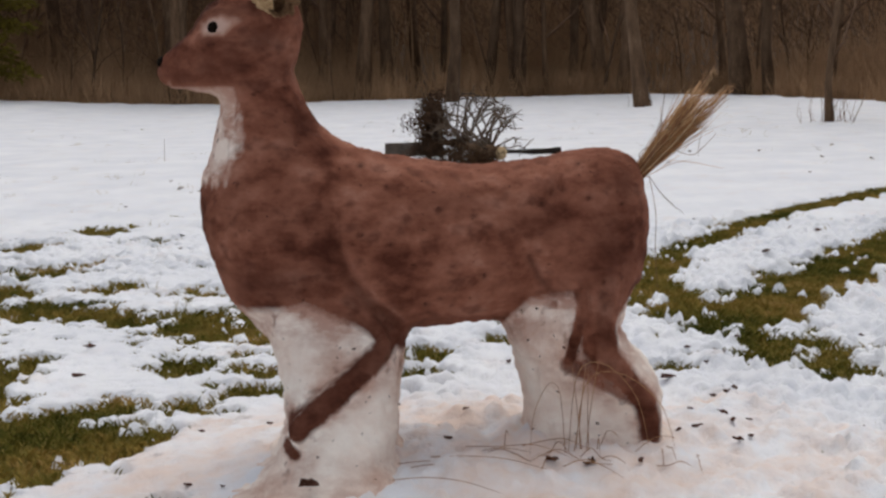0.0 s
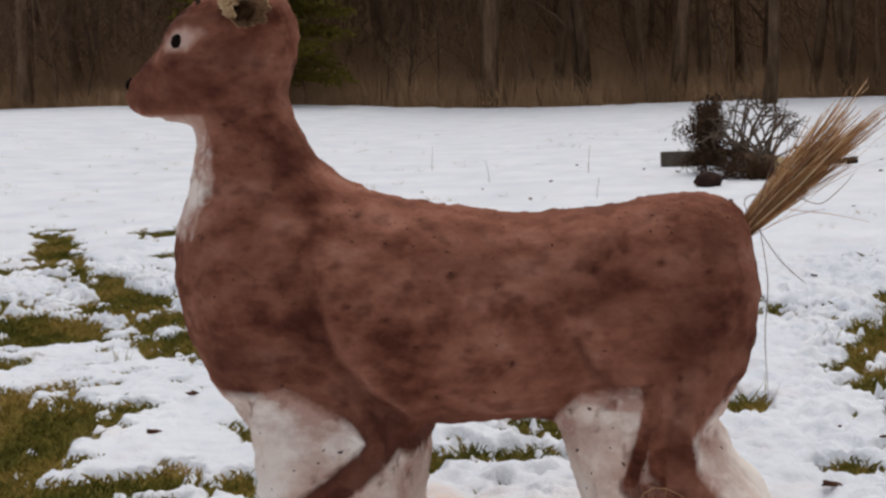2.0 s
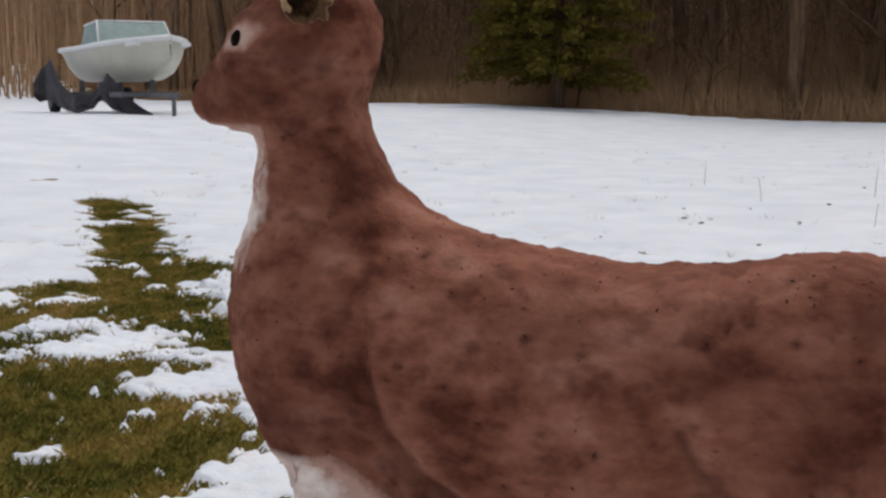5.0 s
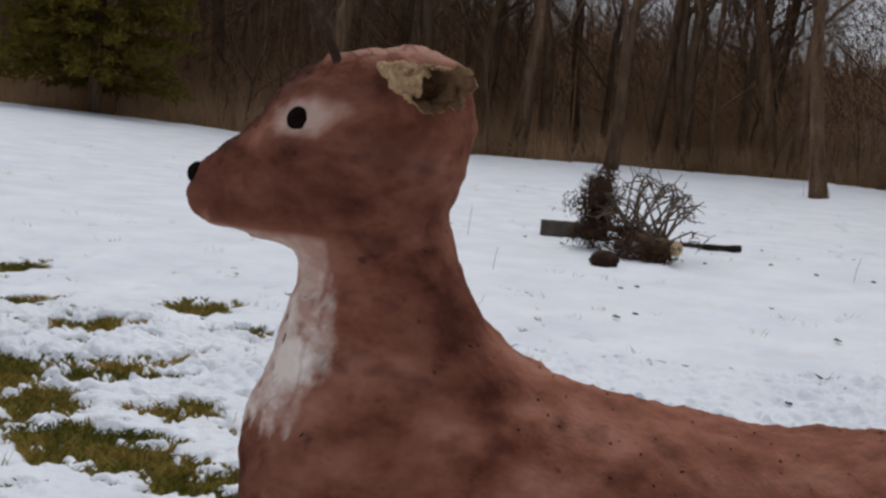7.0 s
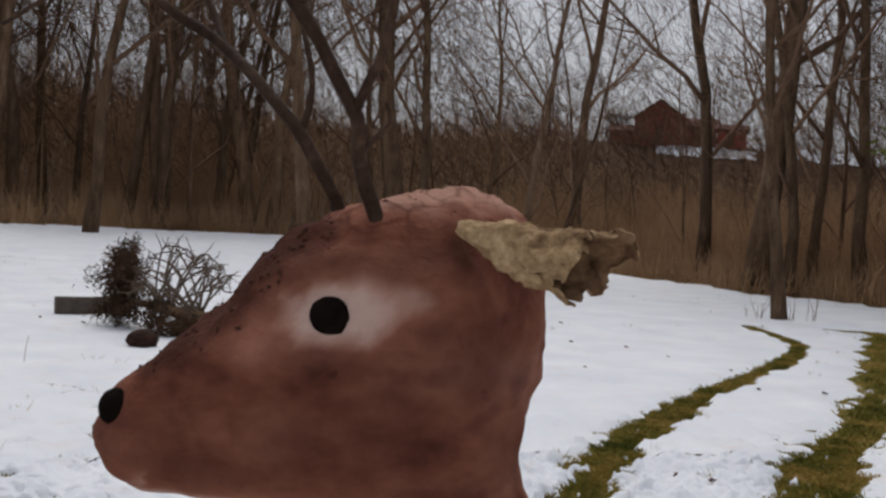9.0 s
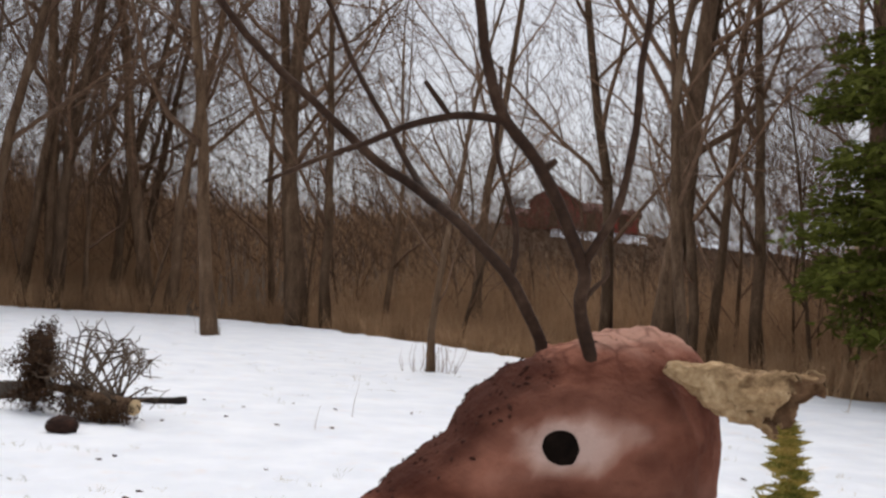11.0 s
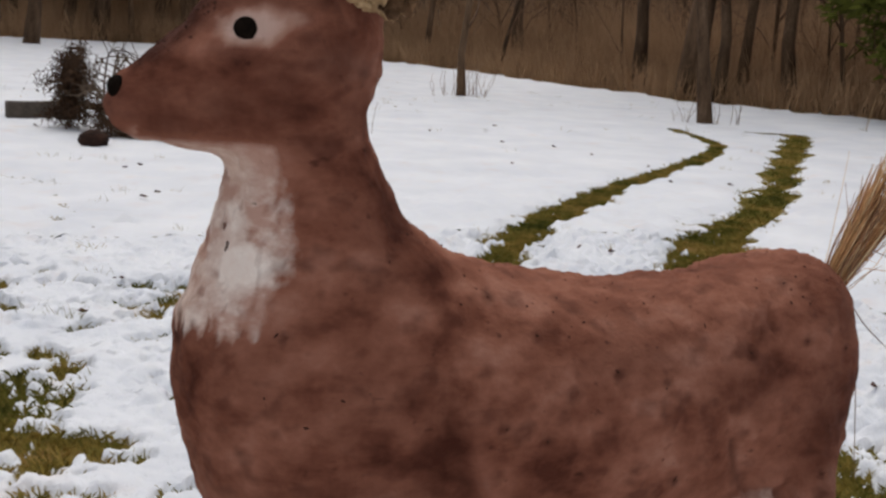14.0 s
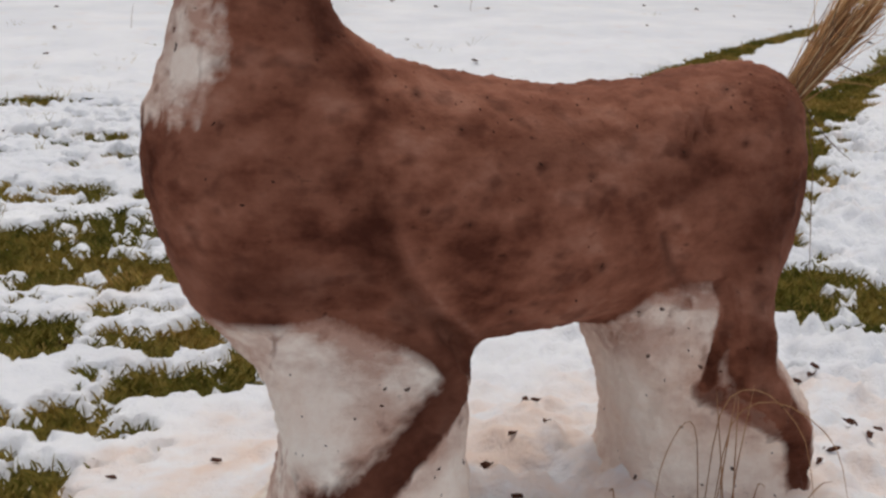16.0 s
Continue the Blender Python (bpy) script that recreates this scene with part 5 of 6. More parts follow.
def brush_pile():
    """A felled conifer lying on its side: bare arching boughs by the sawn butt, brown needles at the tip."""
    rnd = random.Random(9)
    pile = thing("felled_conifer", pose(0.42, 11.9, 0.0), "felled dead conifer with bare twigs and brown needles on the snow", "brush pile")
    V, F, CV, CF, TV, TF, NV, NF = [], [], [], [], [], [], [], []
    butt, top = Vector((0.44, -0.70, 0.21)), Vector((-0.44, 0.50, 0.34))
    tube(V, F, [butt.lerp(top, t) for t in (0.012, 0.3, 0.65, 1.0)], [0.080, 0.070, 0.045, 0.02], 10)
    tube(CV, CF, [butt, butt.lerp(top, 0.012)], [0.076, 0.080], 14)
    for c in range(32):
        s = rnd.uniform(0.08, 0.62)
        at = butt.lerp(top, s)
        a = radians(rnd.uniform(-12, 165))
        reach = rnd.uniform(0.72, 1.06)
        end = Vector((0.16 + 0.56 * math.cos(a) * reach, -0.15 + rnd.gauss(0, 0.26), 0.24 + 0.66 * max(math.sin(a), -0.15) * reach))
        end.z = max(end.z, 0.05)
        bulge = at.lerp(end, 0.55) + (at.lerp(end, 0.5) - Vector((0.1, -0.1, 0.15))) * rnd.uniform(0.15, 0.55) + Vector((rnd.gauss(0, 0.05), rnd.gauss(0, 0.06), rnd.uniform(0, 0.12)))
        tip = end + (end - bulge) * 0.25 + Vector((rnd.gauss(0, 0.05), rnd.gauss(0, 0.05), rnd.gauss(-0.04, 0.05)))
        tip.z = max(tip.z, 0.04)
        pts = bez([at, bulge, end, tip], 12)
        pts = [p + Vector((rnd.gauss(0, 0.008), rnd.gauss(0, 0.008), rnd.gauss(0, 0.008))) for p in pts]
        tube(TV, TF, pts, [0.0125 - 0.0008 * k for k in range(12)], 5)
        for g in range(6):
            i = rnd.randint(3, 11)
            q, run = pts[i], (pts[i] - pts[i - 1]).normalized()
            dd = (run * 0.8 + Vector((rnd.gauss(0, 0.7), rnd.gauss(0, 0.7), rnd.gauss(0.1, 0.7)))).normalized()
            e = q + dd * rnd.uniform(0.07, 0.2)
            e.z = max(e.z, 0.04)
            mid = q.lerp(e, 0.5) + Vector((rnd.gauss(0, 0.012), rnd.gauss(0, 0.012), rnd.gauss(0, 0.012)))
            tube(TV, TF, [q, mid, e], [0.0055, 0.0045, 0.003], 4)
    tufts = [(Vector((-0.37 + rnd.gauss(0, 0.11), 0.36 + rnd.gauss(0, 0.18), 0.10 + 0.60 * rnd.random() ** 0.9)), 0.07) for _ in range(60)]
    tufts += [(Vector((-0.35 + rnd.gauss(0, 0.08), 0.4 + rnd.gauss(0, 0.1), rnd.uniform(0.68, 0.90))), 0.05) for _ in range(14)]
    tufts += [(Vector((rnd.uniform(-0.15, 0.36), -0.5 + rnd.gauss(0, 0.12), rnd.uniform(0.05, 0.20))), 0.06) for _ in range(30)]
    tufts += [(Vector((-0.05 + rnd.gauss(0, 0.12), rnd.gauss(0, 0.12), rnd.uniform(0.10, 0.34))), 0.05) for _ in range(14)]
    for p0, size in tufts:
        back = butt.lerp(top, min(max((0.44 - p0.x) / 0.88, 0), 1))
        tube(TV, TF, [back, back.lerp(p0, 0.6) + Vector((0, 0, 0.03)), p0], [0.007, 0.005, 0.003], 3)
        for c in range(62):
            p = p0 + Vector((rnd.gauss(0, 1), rnd.gauss(0, 1), rnd.gauss(0, 0.9))) * size
            p.z = max(p.z, 0.03)
            d = Vector((rnd.gauss(0, 1), rnd.gauss(0, 1), rnd.gauss(0.2, 1))).normalized() * rnd.uniform(0.03, 0.085)
            e = d.orthogonal().normalized() * 0.009
            i = len(NV)
            NV += [p - e, p + e, p + d]
            NF.append((i, i + 1, i + 2))
    tagged(mesh("trunk", V, F, BARK, pile), "brown bark-covered trunk")
    tagged(mesh("sawn_end", CV, CF, SAWNWOOD, pile), "pale freshly sawn wood")
    tagged(mesh("twig_work", TV, TF, DEADTWIG, pile), kind="stuff")
    tagged(mesh("needles", NV, NF, DEADNEEDLE, pile, smooth=False), "dense brown dead needles", kind="stuff")
    return pile


SAWNWOOD = speckled("sawn_wood", [(0.3, (0.42, 0.29, 0.15)), (0.7, (0.62, 0.46, 0.27))], 20, 0.8)
DEADTWIG = speckled("grey_dead_twig", [(0.3, (0.045, 0.032, 0.023)), (0.7, (0.16, 0.115, 0.08))], 5, 0.9)
DEADNEEDLE = speckled("dead_needles", [(0.3, (0.022, 0.012, 0.008)), (0.6, (0.075, 0.040, 0.020)), (0.8, (0.13, 0.085, 0.032))], 4, 0.9)
brush_pile()


# ---- far buildings ----
def barn():
    """A low red farm building far behind the trees: gabled barn, long shed with a lean-to, silo beyond."""
    cx, cy = 45.9, 85.9
    ob = thing("barn", pose(cx, cy, height_at(cx, cy) + 0.12, 0, 0, -30), "long red wooden barn with a gabled end beyond the wood", "barn")
    ob.scale = (0.8, 0.8, 0.84)

    def gable(name, x0, x1, y0, y1, base, eaves, ridge, mat, along_x):
        bm = bmesh.new()
        P = [(x0, y0), (x1, y0), (x1, y1), (x0, y1)]
        lo, up = [bm.verts.new((*q, base)) for q in P], [bm.verts.new((*q, eaves)) for q in P]
        mid = [(x0, (y0 + y1) / 2), (x1, (y0 + y1) / 2)] if along_x else [((x0 + x1) / 2, y0), ((x0 + x1) / 2, y1)]
        top = [bm.verts.new((*q, ridge)) for q in mid]
        bm.faces.new(lo[::-1])
        if along_x:
            faces = [(lo[0], lo[1], up[1], up[0]), (lo[2], lo[3], up[3], up[2]), (lo[1], lo[2], up[2], top[1], up[1]), (lo[3], lo[0], up[0], top[0], up[3])]
        else:
            faces = [(lo[0], lo[1], up[1], top[0], up[0]), (lo[2], lo[3], up[3], top[1], up[2]), (lo[1], lo[2], up[2], up[1]), (lo[3], lo[0], up[0], up[3])]
        slopes = [(up[0], up[1], top[1], top[0]), (up[2], up[3], top[0], top[1])] if along_x else [(up[1], up[2], top[1], top[0]), (up[3], up[0], top[0], top[1])]
        for f in faces + slopes:
            bm.faces.new(f)
        body = part(name, bm, mat, ob, smooth=False)
        V, F = [], []
        for sl in (slope_points(x0, x1, y0, y1, eaves, ridge, along_x)):
            n = len(V)
            V += sl
            F.append((n, n + 1, n + 2, n + 3))
        roof = mesh("roof", V, F, ROOFRED, body, smooth=False)
        roof.modifiers.new("thickness", "SOLIDIFY").thickness = 0.12

    def slope_points(x0, x1, y0, y1, eaves, ridge, along_x):
        o, d = 0.25, 0.06
        if along_x:
            m = (y0 + y1) / 2
            return [[(x0 - o, y0 - o, eaves - d), (x1 + o, y0 - o, eaves - d), (x1 + o, m, ridge + d), (x0 - o, m, ridge + d)], [(x1 + o, y1 + o, eaves - d), (x0 - o, y1 + o, eaves - d), (x0 - o, m, ridge + d), (x1 + o, m, ridge + d)]]
        m = (x0 + x1) / 2
        return [[(x1 + o, y0 - o, eaves - d), (x1 + o, y1 + o, eaves - d), (m, y1 + o, ridge + d), (m, y0 - o, ridge + d)], [(x0 - o, y1 + o, eaves - d), (x0 - o, y0 - o, eaves - d), (m, y0 - o, ridge + d), (m, y1 + o, ridge + d)]]
    gable("main_barn", -4.2, 0.5, -2.6, 4.0, -0.6, 1.9, 3.5, REDWOOD, False)
    gable("long_shed", 0.55, 3.3, -1.6, 3.0, -0.6, 1.35, 2.1, REDWOOD, True)
    gable("lean_to", 3.35, 6.1, -2.4, 2.0, -0.6, 1.15, 1.6, BRIGHTRED, True)
    gable("side_shed", -6.6, -4.25, -1.2, 3.0, -0.6, 0.75, 1.3, REDWOOD, True)
    for x, y in ((-1.9, -2.64), (1.6, -1.64), (4.6, -2.44)):
        bm = bmesh.new()
        box(bm, x, y, 0.35, 0.8, 0.06, 1.5)
        part("door", bm, BARK, ob, smooth=False)
    silo = thing("silo", pose(50.2, 106.0, height_at(50.2, 106) - 0.6), "pale grey concrete silo with a flat cap", "silo")
    V, F = [], []
    tube(V, F, [(0, 0, 0), (0, 0, 5.2)], [1.15, 1.15], 20)
    mesh("shaft", V, F, PALEWALL, silo)
    V, F = [], []
    tube(V, F, [(0, 0, 5.2), (0, 0, 5.5), (0, 0, 5.7)], [1.22, 1.22, 0.8], 20)
    mesh("cap", V, F, PALEWALL, silo)
    # open snow before the barn and along the rise beside it
    c, s_ = math.cos(radians(-30)), math.sin(radians(-30))
    for x0, x1, y0, y1 in ((-1.6, 5.6, -4.0, -2.2), (8.5, 17.5, -3.0, -0.5)):
        x, y, f = sheet(np.linspace(x0, x1, 70), np.linspace(y0, y1, 14))
        wx, wy = cx + c * x - s_ * y, cy + s_ * x + c * y
        z = ground_height(wx, wy) + 0.10 + 0.40 * (fbm(np.stack([wx, wy], 1) * 0.8, 7, 3) - 0.5)
        tagged(mesh("snow_field", np.stack([wx, wy, z], 1), f, SNOW), "strip of open snow by the far barn", "snow", kind="structure")


ROOFRED = speckled("barn_roof", [(0.3, (0.10, 0.045, 0.040)), (0.7, (0.17, 0.080, 0.070))], 0.6, 0.85)
BRIGHTRED = speckled("fresh_barn_red", [(0.3, (0.26, 0.045, 0.035)), (0.7, (0.38, 0.075, 0.058))], 0.6, 0.85)
PALEWALL = speckled("pale_concrete", [(0.3, (0.36, 0.37, 0.37)), (0.7, (0.52, 0.53, 0.52))], 0.7, 0.9)
barn()


# ---- boat on its trailer ----
GELCOAT = speckled("aged_gelcoat", [(0.3, (0.42, 0.41, 0.33)), (0.7, (0.58, 0.57, 0.48))], 1.5, 0.4)
DECK = speckled("white_deck", [(0.3, (0.66, 0.67, 0.66)), (0.7, (0.78, 0.79, 0.78))], 1.5, 0.4)
RUBBER = speckled("tyre_rubber", [(0.3, (0.010, 0.010, 0.011)), (0.7, (0.025, 0.025, 0.026))], 8, 0.8)
STEEL = speckled("dull_steel", [(0.3, (0.05, 0.05, 0.055)), (0.7, (0.14, 0.14, 0.15))], 6, 0.6)
CARPAINT = speckled("dark_car_paint", [(0.3, (0.012, 0.013, 0.018)), (0.7, (0.022, 0.024, 0.03))], 2, 0.28)
TARP = speckled("dark_tarpaulin", [(0.3, (0.012, 0.010, 0.012)), (0.55, (0.028, 0.024, 0.029)), (0.75, (0.085, 0.085, 0.10))], 2.5, 0.7, 9, 0.05)
SCREEN, sn, sl, sb = shader("tinted_screen", 0.12)
sl.new(ramp(sn, sl, noise_tex(sn, sl, coords(sn, sl), 3), [(0.3, (0.10, 0.17, 0.16)), (0.7, (0.18, 0.28, 0.26))]), sb.inputs["Base Color"])


def wheel(parent, x, y, r, w):
    V, F = [], []
    tube(V, F, [(x, y - w / 2, r), (x, y - w * 0.42, r), (x, y + w * 0.42, r), (x, y + w / 2, r)], [r * 0.86, r, r, r * 0.86], 22)
    tyre = mesh("tyre", V, F, RUBBER, parent)
    V, F = [], []
    tube(V, F, [(x, y - w * 0.54, r), (x, y + w * 0.54, r)], [r * 0.58, r * 0.58], 16)
    mesh("rim", V, F, STEEL, tyre)


def boat(m):
    ob = thing("motor_boat", m @ Matrix.Translation((0, 0.45, 0.16)), "cream fibreglass motor boat with a windscreen on a trailer", "boat")
    n, sides = 18, 9
    V, F = [], []
    for i in range(n):
        s = i / (n - 1)
        half = 1.08 * (1 - max(0, (s - 0.5) / 0.5) ** 2.2) + 0.02
        keel = 0.62 + 0.50 * max(0, (s - 0.55) / 0.45) ** 2
        sheer = 1.42 + 0.20 * s ** 2
        for k in range(sides):
            u = k / (sides - 1) * 2 - 1
            V.append((-2.4 + 5.0 * s, half * math.copysign(abs(u) ** 0.6, u) if u else 0, keel + (sheer - keel) * abs(u) ** 2.4))
    for i in range(n - 1):
        for k in range(sides - 1):
            F.append((i * sides + k, (i + 1) * sides + k, (i + 1) * sides + k + 1, i * sides + k + 1))
    F.append(tuple(range(sides)))
    mesh("hull", V, F, GELCOAT, ob)
    V, F = [], []
    for sgn in (-1, 1):
        pts = [(-2.4 + 5.0 * s, sgn * (1.10 * (1 - max(0, (s - 0.5) / 0.5) ** 2.2) + 0.02), 1.44 + 0.20 * s ** 2) for s in np.linspace(0, 1, 18)]
        tube(V, F, pts, [0.07] * 18, 8)
    mesh("gunwale", V, F, DECK, ob)
    bm = bmesh.new()
    box(bm, 1.0, 0, 1.50, 2.0, 1.5, 0.10, 0.03)
    part("foredeck", bm, DECK, ob)
    bm = bmesh.new()
    q = [bm.verts.new(p) for p in ((0.35, -0.98, 1.50), (0.35, 0.98, 1.50), (-0.10, 0.86, 2.12), (-0.10, -0.86, 2.12), (-0.9, -1.02, 1.50), (-0.9, -0.92, 2.02), (-0.9, 1.02, 1.50), (-0.9, 0.92, 2.02))]
    for f in ((0, 1, 2, 3), (0, 3, 5, 4), (1, 6, 7, 2)):
        bm.faces.new([q[k] for k in f])
    glass = part("windscreen", bm, SCREEN, ob, smooth=False)
    glass.modifiers.new("thickness", "SOLIDIFY").thickness = 0.02
    V, F = [], []
    for a, b in (((0.35, -0.98, 1.50), (-0.10, -0.86, 2.12)), ((0.35, 0.98, 1.50), (-0.10, 0.86, 2.12)), ((-0.10, -0.86, 2.12), (-0.10, 0.86, 2.12)), ((-0.10, -0.86, 2.12), (-0.9, -0.92, 2.02))):
        tube(V, F, [a, b], [0.025, 0.025], 6)
    mesh("screen_frame", V, F, DECK, ob)
    bm = bmesh.new()
    box(bm, -2.60, 0, 1.15, 0.42, 0.42, 0.75, 0.08)
    box(bm, -2.62, 0, 0.70, 0.16, 0.16, 0.7, 0.04)
    part("outboard_motor", bm, CARPAINT, ob)
    trailer = thing("boat_trailer", m, "dark steel boat trailer standing on the snow", "trailer")
    bm = bmesh.new()
    for y in (-0.62, 0.62):
        box(bm, 0.0, y, 0.48, 4.6, 0.09, 0.12, 0.01)
    for x in (-1.8, -0.5, 0.9, 2.2):
        box(bm, x, 0, 0.48, 0.09, 1.3, 0.10, 0.01)
    for x in (-1.2, 1.2):
        for y in (-0.5, 0.5):
            box(bm, x, y, 0.66, 0.10, 0.12, 0.34, 0.01)
    box(bm, 3.2, 0, 0.46, 2.0, 0.10, 0.10, 0.01)
    box(bm, 3.9, 0, 0.24, 0.08, 0.08, 0.46, 0.01)
    box(bm, -2.1, 0, 0.33, 0.09, 1.7, 0.08, 0.01)
    part("trailer_frame", bm, STEEL, trailer, smooth=False)
    for y in (-0.95, 0.95):
        wheel(trailer, -2.1, y, 0.33, 0.2)
    # the cover has slipped off the stern and hangs in a loop under the hull; u runs across, v away from the hull
    u, w, f = sheet(np.linspace(-2.1, 0.8, 110), np.linspace(0, 1, 24))
    high = np.interp(u, (-2.1, -1.9, -1.62, -1.45, -1.3, -1.05, -0.6, -0.32, -0.2, 0.03, 0.25, 0.5, 0.8), (0.75, 1.10, 1.36, 1.0, 0.70, 0.48, 0.46, 0.78, 1.0, 0.72, 0.42, 0.22, 0.06))
    low = np.interp(u, (-2.1, -1.95, -1.7, -1.2, -0.9, -0.55, -0.35, -0.1, 0.3, 0.8), (0.45, 0.30, 0.34, 0.08, 0.04, 0.16, 0.40, 0.12, 0.02, 0.0))
    fold = fbm(np.stack([u * 3 + w, w * 2, u * 0], 1), 61, 3) - 0.5
    v = np.interp(u, (-2.4, -1.8, -1.0, 0.0, 0.83), (-2.0, -1.75, 0.62, 1.66, 2.6)) + 0.55 * fold * (1.1 - 0.4 * w) + 0.15 * (1 - w)
    z = low + (high - low) * w + 0.10 * fold
    cover = mesh("loose_tarpaulin", np.stack([0.32 * u + 0.947 * v, 0.947 * u - 0.32 * v, np.maximum(z, 0.012)], 1), f, TARP)
    cover.matrix_world = m
    cover.modifiers.new("thickness", "SOLIDIFY").thickness = 0.012
    tagged(cover, "dark grey tarpaulin slipped from the boat and slung under its hull", "tarpaulin")


boat(pose(-21.05, 22.4, height_at(-21.05, 22.4) + 0.02, 0, 0, -30))


# ---- twigs round the trunks ----
def sprouts(x, y, count, tall, seed):
    rnd = random.Random(seed)
    V, F = [], []
    for c in range(count):
        w, r = rnd.uniform(0, 6.28), rnd.uniform(0.1, 0.55)
        p = Vector((math.cos(w) * r, math.sin(w) * r, 0))
        e = p + Vector((rnd.gauss(0, 0.2), rnd.gauss(0, 0.2), 1)) * rnd.uniform(0.3, 1) * tall
        tube(V, F, [p, p.lerp(e, 0.5) + Vector((rnd.gauss(0, 0.03), 0, 0)), e], [0.006, 0.005, 0.002], 3)
    ob = mesh("sapling_shoots", V, F, TWIG)
    ob.location = (x, y, height_at(x, y))
    return tagged(ob, "thin bare shoots round the foot of a tree", "shoots", kind="stuff")


sprouts(7.6, 20.2, 40, 0.9, 1)
sprouts(9.75, 15.2, 16, 0.5, 2)
sprouts(5.8, 30.3, 10, 0.5, 3)


# ---- grass, straw, leaves and crumbs ----
def grass_blades():
    rng = np.random.default_rng(3)
    n = 1000000
    x, y = rng.uniform(-9.0, 4.2, n), rng.uniform(-0.7, 8.5, n)
    bare = bareness(x, y)
    ok = (bare > -0.02) | ((bare > -0.16) & (rng.random(n) < 0.30))
    x, y = x[ok][:185000], y[ok][:185000]
    tx = []
    for pts, half in TRACKS[:3]:
        pts = np.array(pts)[3:] if len(pts) > 6 else np.array(pts)
        s = rng.uniform(0, len(pts) - 1, 16000)
        i = s.astype(int)
        q = pts[i] + (pts[np.minimum(i + 1, len(pts) - 1)] - pts[i]) * (s - i)[:, None]
        tx.append(q + rng.normal(0, half * 0.5, q.shape))
    q = np.concatenate(tx)
    ok = bareness(q[:, 0], q[:, 1]) > 0.0
    big = np.concatenate([np.ones(len(x)), np.full(ok.sum(), 1.5)])
    x, y = np.concatenate([x, q[ok, 0]]), np.concatenate([y, q[ok, 1]])
    n = len(x)
    h = rng.uniform(0.014, 0.042, n)
    a = rng.uniform(0, 2 * np.pi, n)
    lean = rng.uniform(0.3, 1.3, n) * h
    w = rng.uniform(0.0016, 0.0036, n) * big
    z = ground_height(x, y) - 0.006
    V = np.empty((n, 4, 3))
    ca, sa = np.cos(a), np.sin(a)
    V[:, 0] = np.stack([x - sa * w, y + ca * w, z], 1)
    V[:, 1] = np.stack([x + sa * w, y - ca * w, z], 1)
    V[:, 2] = np.stack([x + ca * lean * 0.45 + sa * w * 0.8, y + sa * lean * 0.45 - ca * w * 0.8, z + h * 0.75], 1)
    V[:, 3] = np.stack([x + ca * lean, y + sa * lean, z + h], 1)
    i = np.arange(n)[:, None, None] * 4
    F = (i + np.array([[(0, 1, 2), (0, 2, 3)]])).reshape(-1, 3)
    tagged(mesh("grass", V.reshape(-1, 3), F, BLADE, smooth=False), "short olive and straw-coloured winter grass", "grass", kind="stuff")


grass_blades()


def fallen_leaf(seed, size, mat):
    rnd = random.Random(seed)
    bm = bmesh.new()
    n = 16
    ring = []
    for j, k in ((0, 0.45), (1, 1.0)):
        row = []
        for i in range(n):
            w = 2 * math.pi * i / n
            r = size * k * (0.62 + 0.25 * abs(math.cos(w)) + 0.12 * math.cos(5 * w + seed) + (rnd.uniform(-0.12, 0.12) if j else 0))
            curl = size * (0.30 * k * k * abs(math.sin(w)) + rnd.uniform(0, 0.16) * j + 0.10 * math.sin(3 * w + seed) * j)
            row.append(bm.verts.new((r * math.cos(w), 0.55 * r * math.sin(w), 0.005 + curl)))
        ring.append(row)
    mid = bm.verts.new((0, 0, 0.004))
    for i in range(n):
        m = (i + 1) % n
        bm.faces.new((mid, ring[0][i], ring[0][m]))
        bm.faces.new((ring[0][i], ring[1][i], ring[1][m], ring[0][m]))
    ob = part("fallen_leaf", bm, mat, None)
    ob.modifiers.new("thickness", "SOLIDIFY").thickness = 0.0015
    return tagged(ob, "curled dark brown dead leaf lying on the snow", "leaf", "fallen leaves")


DEADLEAF = speckled("brown_dead_leaf", [(0.3, (0.030, 0.013, 0.008)), (0.55, (0.095, 0.038, 0.022)), (0.75, (0.17, 0.078, 0.042))], 30, 0.8)
LEAVES = [fallen_leaf(k, s, DEADLEAF) for k, s in enumerate((0.022, 0.034, 0.014, 0.018))]


def snow_top(x, y):
    xa, ya = np.array([float(x)]), np.array([float(y)])
    return float((ground_height(xa, ya) + snow_depth(xa, ya))[0])


rnd = random.Random(31)
SPOTS = [(-1.58, 1.71, 1), (-0.895, 1.377, 1), (-0.02, 0.12, 0), (0.81, 0.08, 0), (-1.5, 1.2, 1), (-0.43, -0.585, 1), (-0.2, -0.12, 0), (0.3, -0.28, 0), (0.42, -0.28, 0), (-1.25, 0.1, 1), (0.9, -0.1, 0)]
SPOTS += [(rnd.uniform(-0.9, 1.1), rnd.uniform(-0.55, 0.6), rnd.choice((0, 2, 3))) for _ in range(26)]
SPOTS += [(rnd.uniform(-3.5, 3.0), rnd.uniform(0.3, 5.5), rnd.choice((0, 1, 2, 3))) for _ in range(60)]
SPOTS += [(rnd.uniform(0.7, 2.1), rnd.uniform(-0.5, 1.6), rnd.choice((2, 3))) for _ in range(34)]
SPOTS += [(rnd.uniform(-3.0, 6.0), rnd.uniform(5.5, 14), 1) for _ in range(40)]
for x, y, k in SPOTS:
    if (-0.6 < x < -0.1 or 0.2 < x < 0.7) and -0.2 < y < 0.28:
        continue
    copy_thing(LEAVES[k], pose(x, y, snow_top(x, y), rnd.uniform(-15, 15), rnd.uniform(-15, 15), rnd.uniform(0, 360)))
